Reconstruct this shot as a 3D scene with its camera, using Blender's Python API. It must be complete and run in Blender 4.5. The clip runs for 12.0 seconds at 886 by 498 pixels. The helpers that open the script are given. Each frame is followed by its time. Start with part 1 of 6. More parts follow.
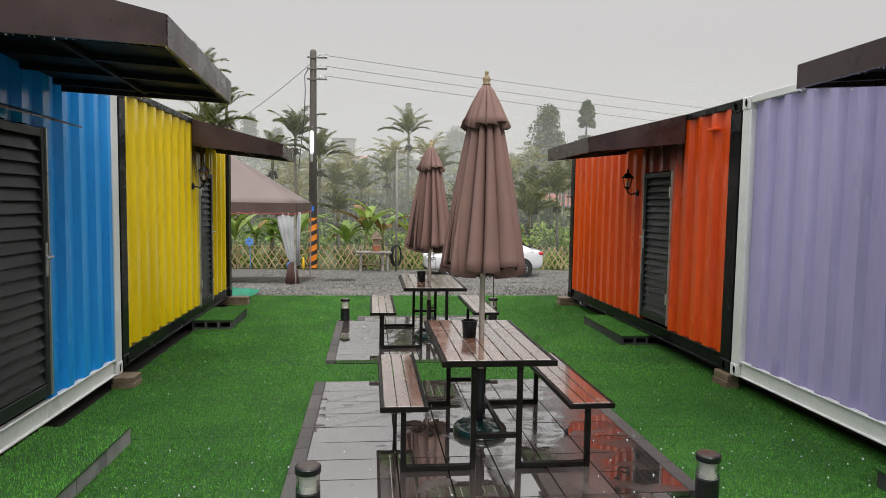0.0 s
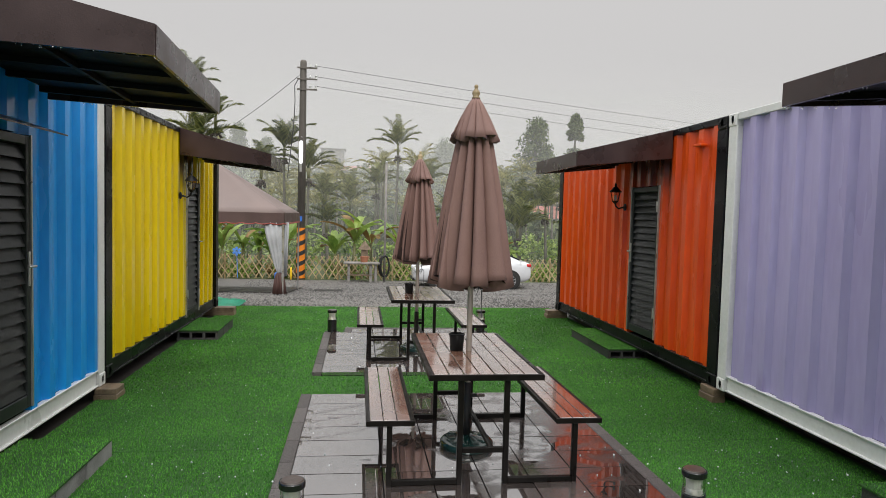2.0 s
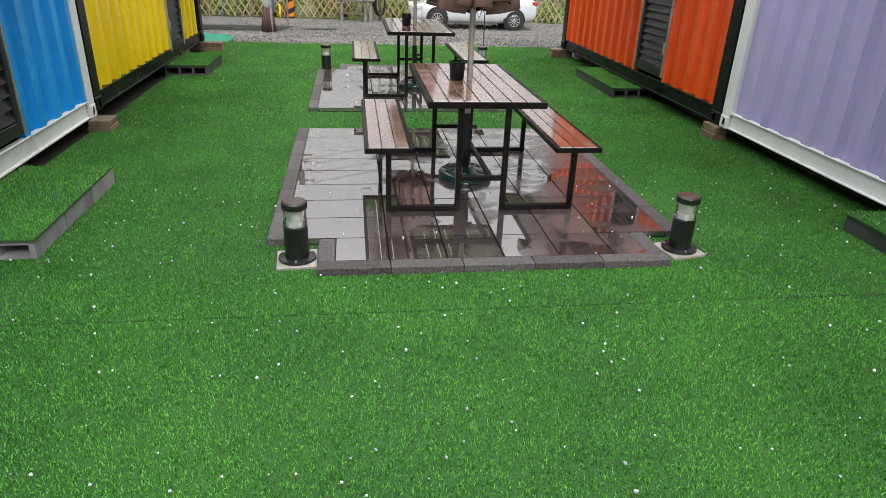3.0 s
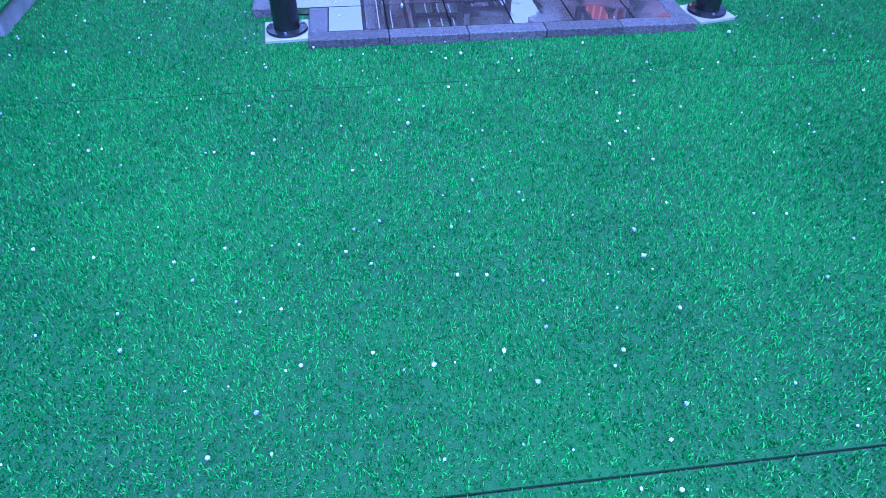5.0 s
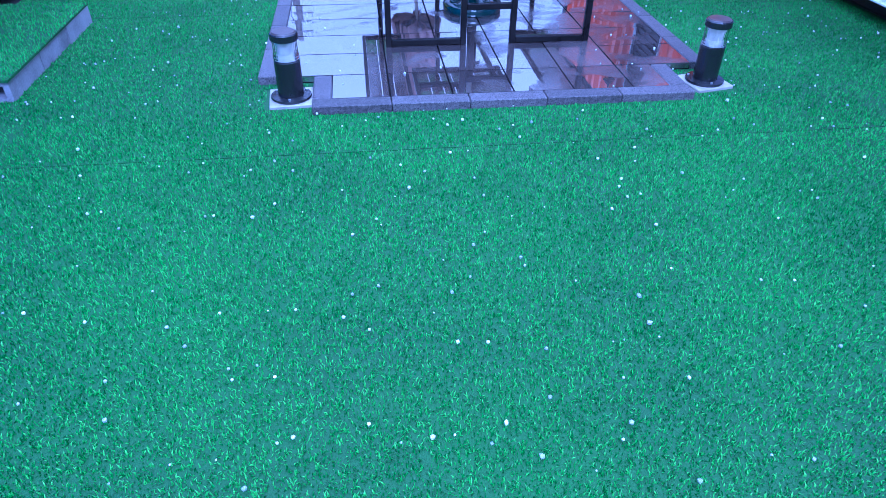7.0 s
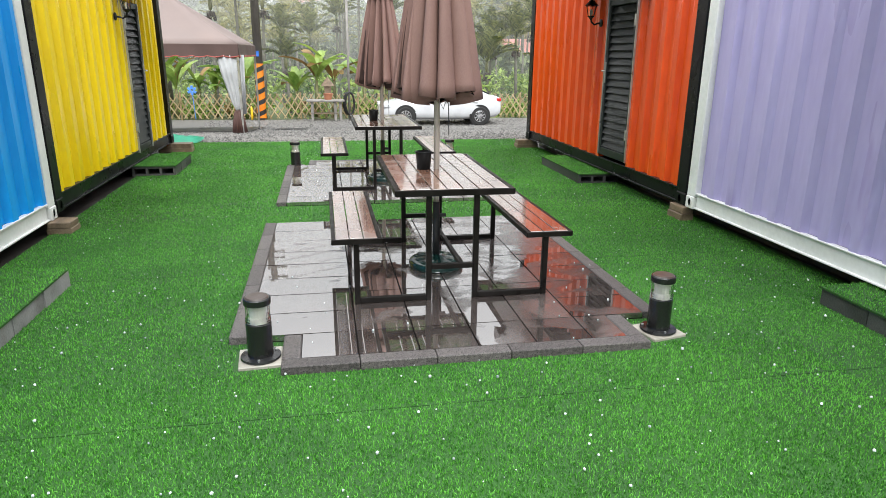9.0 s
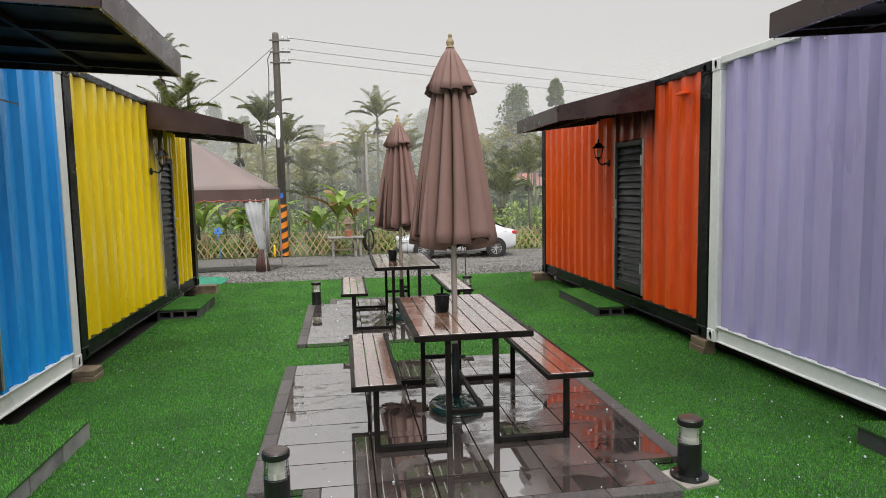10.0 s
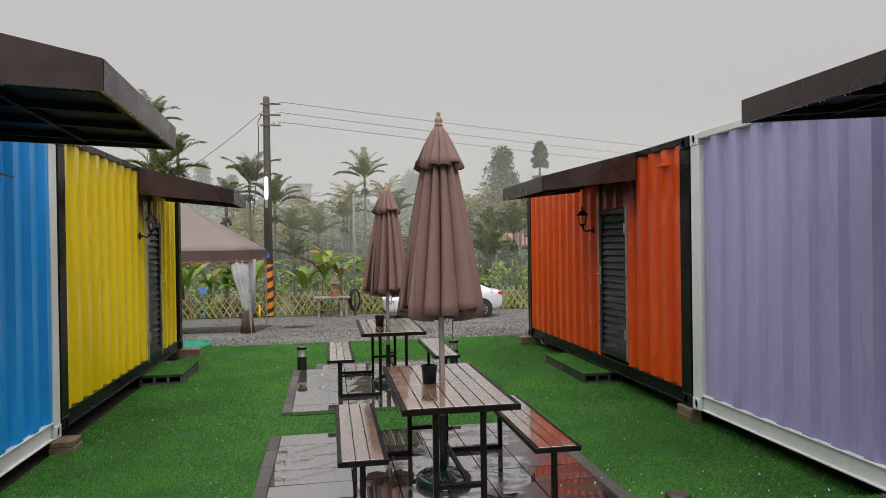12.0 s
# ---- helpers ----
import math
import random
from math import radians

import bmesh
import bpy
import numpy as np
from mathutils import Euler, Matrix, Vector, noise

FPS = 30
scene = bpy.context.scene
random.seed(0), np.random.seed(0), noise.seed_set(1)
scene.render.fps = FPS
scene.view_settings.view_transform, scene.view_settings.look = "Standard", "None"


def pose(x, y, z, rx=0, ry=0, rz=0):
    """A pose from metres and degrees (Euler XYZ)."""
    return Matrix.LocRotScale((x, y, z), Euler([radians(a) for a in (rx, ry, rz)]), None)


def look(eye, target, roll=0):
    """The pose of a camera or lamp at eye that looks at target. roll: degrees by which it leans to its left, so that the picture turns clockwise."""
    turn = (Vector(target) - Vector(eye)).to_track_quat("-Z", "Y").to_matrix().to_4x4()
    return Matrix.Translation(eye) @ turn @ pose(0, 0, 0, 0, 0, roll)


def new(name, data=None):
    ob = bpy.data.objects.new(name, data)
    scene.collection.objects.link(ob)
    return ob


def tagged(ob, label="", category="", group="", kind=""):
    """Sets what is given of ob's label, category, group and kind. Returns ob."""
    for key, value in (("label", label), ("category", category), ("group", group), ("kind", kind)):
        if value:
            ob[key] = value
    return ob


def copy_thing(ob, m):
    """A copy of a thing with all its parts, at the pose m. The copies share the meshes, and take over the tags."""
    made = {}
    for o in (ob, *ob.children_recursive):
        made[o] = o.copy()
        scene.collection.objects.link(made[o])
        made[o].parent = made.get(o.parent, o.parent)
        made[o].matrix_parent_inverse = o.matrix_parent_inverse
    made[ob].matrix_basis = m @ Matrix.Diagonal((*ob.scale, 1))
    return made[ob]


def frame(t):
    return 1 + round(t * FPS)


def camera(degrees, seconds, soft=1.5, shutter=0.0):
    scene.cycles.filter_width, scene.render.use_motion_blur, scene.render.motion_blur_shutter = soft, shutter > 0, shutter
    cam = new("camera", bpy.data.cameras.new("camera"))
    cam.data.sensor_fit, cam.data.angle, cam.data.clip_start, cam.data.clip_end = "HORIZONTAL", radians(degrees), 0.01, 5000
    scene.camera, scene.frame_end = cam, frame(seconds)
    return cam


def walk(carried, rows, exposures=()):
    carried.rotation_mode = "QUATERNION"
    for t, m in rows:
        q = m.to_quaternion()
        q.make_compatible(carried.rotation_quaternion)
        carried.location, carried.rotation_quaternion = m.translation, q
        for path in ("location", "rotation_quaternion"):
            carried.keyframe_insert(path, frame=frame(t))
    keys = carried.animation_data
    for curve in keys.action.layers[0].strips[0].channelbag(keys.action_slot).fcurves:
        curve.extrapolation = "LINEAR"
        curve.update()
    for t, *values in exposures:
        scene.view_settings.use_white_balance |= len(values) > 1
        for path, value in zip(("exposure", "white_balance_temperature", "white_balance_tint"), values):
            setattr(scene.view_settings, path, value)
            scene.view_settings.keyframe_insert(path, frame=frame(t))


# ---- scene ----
cam = camera(68.7, 12.0, soft=0.75)
PATH = [
    (0, (-0.387, 0.286, 1.723), (-0.164, 2.268, 1.582), 0.9),
    (0.5, (-0.387, 0.291, 1.728), (-0.141, 2.271, 1.584), 1.2),
    (1, (-0.385, 0.293, 1.725), (-0.136, 2.272, 1.583), 1.5),
    (1.5, (-0.384, 0.296, 1.73), (-0.131, 2.277, 1.612), 1.6),
    (2, (-0.384, 0.294, 1.734), (-0.126, 2.274, 1.628), 1.5),
    (2.5, (-0.375, 0.321, 1.673), (-0.103, 2.257, 1.253), 1.35),
    (3, (-0.374, 0.377, 1.581), (-0.113, 2.174, 0.737), 2.15),
    (3.2, (-0.374, 0.403, 1.572), (-0.14, 2.142, 0.612), 2.2),
    (4.8, (-0.352, 0.439, 1.446), (-0.147, 1.942, 0.143), 0.5),
    (5, (-0.346, 0.438, 1.425), (-0.142, 1.891, 0.066), 0.9),
    (5.5, (-0.344, 0.455, 1.408), (-0.137, 1.843, -0.017), 1.5),
    (6, (-0.342, 0.461, 1.416), (-0.144, 1.996, 0.149), 1.3),
    (6.5, (-0.339, 0.472, 1.403), (-0.142, 2.043, 0.18), 0.5),
    (6.7, (-0.338, 0.472, 1.399), (-0.138, 2.047, 0.183), 0.6),
    (8.3, (-0.318, 0.481, 1.439), (-0.028, 2.21, 0.475), 0.6),
    (8.5, (-0.322, 0.484, 1.481), (-0.02, 2.277, 0.648), 0.0),
    (9, (-0.33, 0.483, 1.527), (0.014, 2.366, 0.947), 0.6),
    (9.5, (-0.332, 0.466, 1.584), (-0.019, 2.413, 1.252), -0.8),
    (10, (-0.332, 0.443, 1.627), (-0.031, 2.411, 1.437), -1.1),
    (10.5, (-0.342, 0.421, 1.656), (-0.072, 2.4, 1.562), -1.6),
    (11, (-0.344, 0.404, 1.685), (-0.048, 2.381, 1.625), -0.9),
    (11.5, (-0.347, 0.39, 1.717), (-0.011, 2.361, 1.707), -1.1),
    (12, (-0.353, 0.384, 1.723), (-0.005, 2.354, 1.711), -0.8),
]
EXPOSURES = [(0, 0.03, 6500, 10), (2.2, 0.02, 6500, 10), (2.5, 0.03, 6500, 10), (3.2, 0.5, 6200, 10), (4.8, 0.8, 3600, 35), (6.7, 0.84, 3600, 35), (8.3, 0.82, 3750, 31), (8.7, 0.78, 5200, 9), (9.0, 0.78, 6300, 8), (9.5, 0.55, 6500, 10), (10.2, 0.08, 6500, 10), (11, 0.0, 6500, 10), (12, -0.15, 6500, 10)]
walk(cam, [(t, look(eye, target, roll)) for t, eye, target, roll in PATH], EXPOSURES)

# ---- world and sun: an overcast, rainy sky, brighter overhead ----
world = bpy.data.worlds.new("overcast")
scene.world = world
world.use_nodes = True
wn, wl = world.node_tree.nodes, world.node_tree.links
wn.clear()
w_out = wn.new("ShaderNodeOutputWorld")
w_bg = wn.new("ShaderNodeBackground")
w_sky = wn.new("ShaderNodeTexSky")
w_sky.sky_type, w_sky.sun_disc = "NISHITA", False
w_sky.sun_elevation, w_sky.sun_rotation = radians(44), radians(178)
w_hsv = wn.new("ShaderNodeHueSaturation")
w_hsv.inputs["Saturation"].default_value = 0.1
w_hsv.inputs["Value"].default_value = 0.08
w_co = wn.new("ShaderNodeTexCoord")
w_sep = wn.new("ShaderNodeSeparateXYZ")
w_ramp = wn.new("ShaderNodeValToRGB")
w_ramp.color_ramp.interpolation = "EASE"
w_ramp.color_ramp.elements[0].position, w_ramp.color_ramp.elements[0].color = 0.0, (0.590, 0.580, 0.572, 1)
w_ramp.color_ramp.elements[1].position, w_ramp.color_ramp.elements[1].color = 1.0, (3.0, 3.0, 3.0, 1)
w_el = w_ramp.color_ramp.elements.new(0.38)
w_el.color = (0.640, 0.628, 0.624, 1)
w_mix = wn.new("ShaderNodeMixRGB")
w_mix.blend_type, w_mix.inputs[0].default_value = "MIX", 0.1
wl.new(w_co.outputs["Generated"], w_sep.inputs[0])
wl.new(w_sep.outputs["Z"], w_ramp.inputs[0])
wl.new(w_sky.outputs[0], w_hsv.inputs["Color"])
wl.new(w_ramp.outputs[0], w_mix.inputs[1])
wl.new(w_hsv.outputs[0], w_mix.inputs[2])
wl.new(w_mix.outputs[0], w_bg.inputs["Color"])
w_bg.inputs["Strength"].default_value = 1.0
wl.new(w_bg.outputs[0], w_out.inputs[0])
sun = new("sun", bpy.data.lights.new("sun", "SUN"))
sun.data.energy, sun.data.angle, sun.data.color = 1.5, radians(20), (1.0, 0.98, 0.95)
sun.matrix_world = look((0.8, -17.0, 22), (0, 6, 0))


# ---- materials ----
def rgb(c):
    return (c[0], c[1], c[2], 1.0)


def surface(name, a, b, rough=0.5, metal=0.0, scale=3.0, fine=60.0, bump=0.2, rvar=0.1, island=0.0, each=0.0, stretch=(1, 1, 1), spec=0.5, coat=0.0, spots=None, ior=1.5):
    """Two colours mixed by broad stains and fine grain, with relief and uneven gloss."""
    m = bpy.data.materials.new(name)
    m.use_nodes = True
    n, l = m.node_tree.nodes, m.node_tree.links
    s = n["Principled BSDF"]
    co, mp = n.new("ShaderNodeTexCoord"), n.new("ShaderNodeMapping")
    mp.inputs["Scale"].default_value = stretch
    l.new(co.outputs["Object"], mp.inputs[0])
    big, small = n.new("ShaderNodeTexNoise"), n.new("ShaderNodeTexNoise")
    big.inputs["Scale"].default_value, small.inputs["Scale"].default_value = scale, fine
    big.inputs["Detail"].default_value, small.inputs["Detail"].default_value = 5, 3
    l.new(mp.outputs[0], big.inputs["Vector"])
    l.new(mp.outputs[0], small.inputs["Vector"])
    add = n.new("ShaderNodeMath")
    add.operation, add.inputs[1].default_value = "MULTIPLY_ADD", 0.45
    l.new(small.outputs[0], add.inputs[0])
    l.new(big.outputs[0], add.inputs[2])
    last = add.outputs[0]
    for amount, node, key in ((island, "ShaderNodeNewGeometry", "Random Per Island"), (each, "ShaderNodeObjectInfo", "Random")):
        if amount:
            src, k = n.new(node), n.new("ShaderNodeMath")
            k.operation, k.inputs[1].default_value = "MULTIPLY_ADD", amount
            l.new(src.outputs[key], k.inputs[0])
            l.new(last, k.inputs[2])
            sub = n.new("ShaderNodeMath")
            sub.operation, sub.inputs[1].default_value = "SUBTRACT", amount / 2
            l.new(k.outputs[0], sub.inputs[0])
            last = sub.outputs[0]
    ramp = n.new("ShaderNodeValToRGB")
    ramp.color_ramp.elements[0].position, ramp.color_ramp.elements[0].color = 0.42, rgb(a)
    ramp.color_ramp.elements[1].position, ramp.color_ramp.elements[1].color = 1.02, rgb(b)
    l.new(last, ramp.inputs[0])
    colour = ramp.outputs[0]
    if spots:
        v, r2, mx = n.new("ShaderNodeTexNoise"), n.new("ShaderNodeValToRGB"), n.new("ShaderNodeMixRGB")
        v.inputs["Scale"].default_value, v.inputs["Detail"].default_value = spots[1], 8
        r2.color_ramp.elements[0].position, r2.color_ramp.elements[1].position = spots[2], spots[2] + 0.1
        l.new(mp.outputs[0], v.inputs["Vector"])
        l.new(v.outputs[0], r2.inputs[0])
        l.new(r2.outputs[0], mx.inputs[0])
        l.new(colour, mx.inputs[1])
        mx.inputs[2].default_value = rgb(spots[0])
        colour = mx.outputs[0]
    l.new(colour, s.inputs["Base Color"])
    rr = n.new("ShaderNodeMapRange")
    rr.inputs["From Min"].default_value, rr.inputs["From Max"].default_value = 0.3, 0.7
    rr.inputs["To Min"].default_value, rr.inputs["To Max"].default_value = max(rough - rvar, 0.02), min(rough + rvar, 1.0)
    l.new(big.outputs[0], rr.inputs["Value"])
    l.new(rr.outputs[0], s.inputs["Roughness"])
    s.inputs["Metallic"].default_value = metal
    s.inputs["Specular IOR Level"].default_value, s.inputs["IOR"].default_value = spec, ior
    s.inputs["Coat IOR"].default_value = ior
    s.inputs["Coat Weight"].default_value, s.inputs["Coat Roughness"].default_value = coat, 0.08
    if bump:
        bp = n.new("ShaderNodeBump")
        bp.inputs["Strength"].default_value, bp.inputs["Distance"].default_value = bump, 0.004
        l.new(small.outputs[0], bp.inputs["Height"])
        l.new(bp.outputs[0], s.inputs["Normal"])
    return m


def puddled(m, scale=1.1, wet=0.015, damp=0.24, level=0.47, spread=0.05, dull=0.5, fall=0.0, fall_from=0.0):
    """Standing water with sharp edges: mirror-smooth in the puddles, duller where the stone shows through. fall: how much drier each metre towards +x is."""
    n, l = m.node_tree.nodes, m.node_tree.links
    level -= fall * fall_from
    s = n["Principled BSDF"]
    g, t, r = n.new("ShaderNodeNewGeometry"), n.new("ShaderNodeTexNoise"), n.new("ShaderNodeMapRange")
    t.inputs["Scale"].default_value, t.inputs["Detail"].default_value, t.inputs["Distortion"].default_value = scale, 6, 0.6
    r.inputs["From Min"].default_value, r.inputs["From Max"].default_value = level - spread, level + spread
    r.inputs["To Min"].default_value, r.inputs["To Max"].default_value = damp, wet
    l.new(g.outputs["Position"], t.inputs["Vector"])
    sep, lower = n.new("ShaderNodeSeparateXYZ"), n.new("ShaderNodeMath")
    lower.operation, lower.inputs[1].default_value = "MULTIPLY_ADD", -fall
    l.new(g.outputs["Position"], sep.inputs[0])
    l.new(sep.outputs["X"], lower.inputs[0])
    l.new(t.outputs[0], lower.inputs[2])
    l.new(lower.outputs[0], r.inputs["Value"])
    l.new(r.outputs[0], s.inputs["Roughness"])
    shine = n.new("ShaderNodeMapRange")
    for key, value in (("From Min", level - spread), ("From Max", level + spread), ("To Min", dull), ("To Max", 0.5)):
        shine.inputs[key].default_value = value
    l.new(lower.outputs[0], shine.inputs["Value"])
    l.new(shine.outputs[0], s.inputs["Specular IOR Level"])
    return m


def shade_streaks(m, colour, y0, y1, z0, fade=0.3, amount=0.9):
    """Awning shade and dirty runs painted into the colour as dark streaks between y0 and y1, ending unevenly about
    height z0.
    """
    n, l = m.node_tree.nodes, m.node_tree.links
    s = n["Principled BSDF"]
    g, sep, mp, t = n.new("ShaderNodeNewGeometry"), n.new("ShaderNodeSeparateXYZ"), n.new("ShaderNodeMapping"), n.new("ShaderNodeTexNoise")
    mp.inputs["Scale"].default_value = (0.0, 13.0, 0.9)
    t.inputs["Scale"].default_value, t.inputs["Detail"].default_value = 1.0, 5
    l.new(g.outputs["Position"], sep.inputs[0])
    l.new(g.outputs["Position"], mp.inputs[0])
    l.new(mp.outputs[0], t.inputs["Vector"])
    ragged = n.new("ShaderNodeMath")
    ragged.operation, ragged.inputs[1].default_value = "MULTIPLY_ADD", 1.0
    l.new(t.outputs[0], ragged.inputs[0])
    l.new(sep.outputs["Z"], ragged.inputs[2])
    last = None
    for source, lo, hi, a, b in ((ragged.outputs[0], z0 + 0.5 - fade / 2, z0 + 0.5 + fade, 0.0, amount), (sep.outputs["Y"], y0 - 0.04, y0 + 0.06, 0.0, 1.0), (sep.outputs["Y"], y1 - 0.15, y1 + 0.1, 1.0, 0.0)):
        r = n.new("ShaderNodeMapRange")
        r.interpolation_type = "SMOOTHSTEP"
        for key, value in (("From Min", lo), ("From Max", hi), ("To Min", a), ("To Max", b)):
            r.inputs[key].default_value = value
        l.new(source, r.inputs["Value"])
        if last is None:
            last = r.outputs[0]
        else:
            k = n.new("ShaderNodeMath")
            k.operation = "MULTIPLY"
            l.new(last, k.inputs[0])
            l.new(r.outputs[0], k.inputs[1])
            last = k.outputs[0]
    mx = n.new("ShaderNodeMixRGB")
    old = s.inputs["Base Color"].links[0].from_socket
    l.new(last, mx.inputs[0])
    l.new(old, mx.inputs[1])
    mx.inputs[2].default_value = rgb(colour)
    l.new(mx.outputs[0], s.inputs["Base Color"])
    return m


def leafy(name, a, b, rough=0.45, trans=0.25, island=0.7, scale=0.3, fine=9):
    m = surface(name, a, b, rough, scale=scale, fine=fine, bump=0, island=island, each=0.3)
    n, l = m.node_tree.nodes, m.node_tree.links
    s, out = n["Principled BSDF"], n["Material Output"]
    t, mx = n.new("ShaderNodeBsdfTranslucent"), n.new("ShaderNodeMixShader")
    l.new(s.inputs["Base Color"].links[0].from_socket, t.inputs["Color"])
    mx.inputs[0].default_value = trans
    l.new(s.outputs[0], mx.inputs[1])
    l.new(t.outputs[0], mx.inputs[2])
    l.new(mx.outputs[0], out.inputs[0])
    return m


def glassy(name, tint=(1, 1, 1), rough=0.02):
    m = surface(name, tint, tint, rough, bump=0, rvar=0.01)
    s = m.node_tree.nodes["Principled BSDF"]
    s.inputs["Transmission Weight"].default_value, s.inputs["IOR"].default_value = 1.0, 1.3
    return m


def glowing(name, colour, strength):
    m = surface(name, colour, colour, 0.4, bump=0)
    s = m.node_tree.nodes["Principled BSDF"]
    s.inputs["Emission Color"].default_value, s.inputs["Emission Strength"].default_value = rgb(colour), strength
    return m


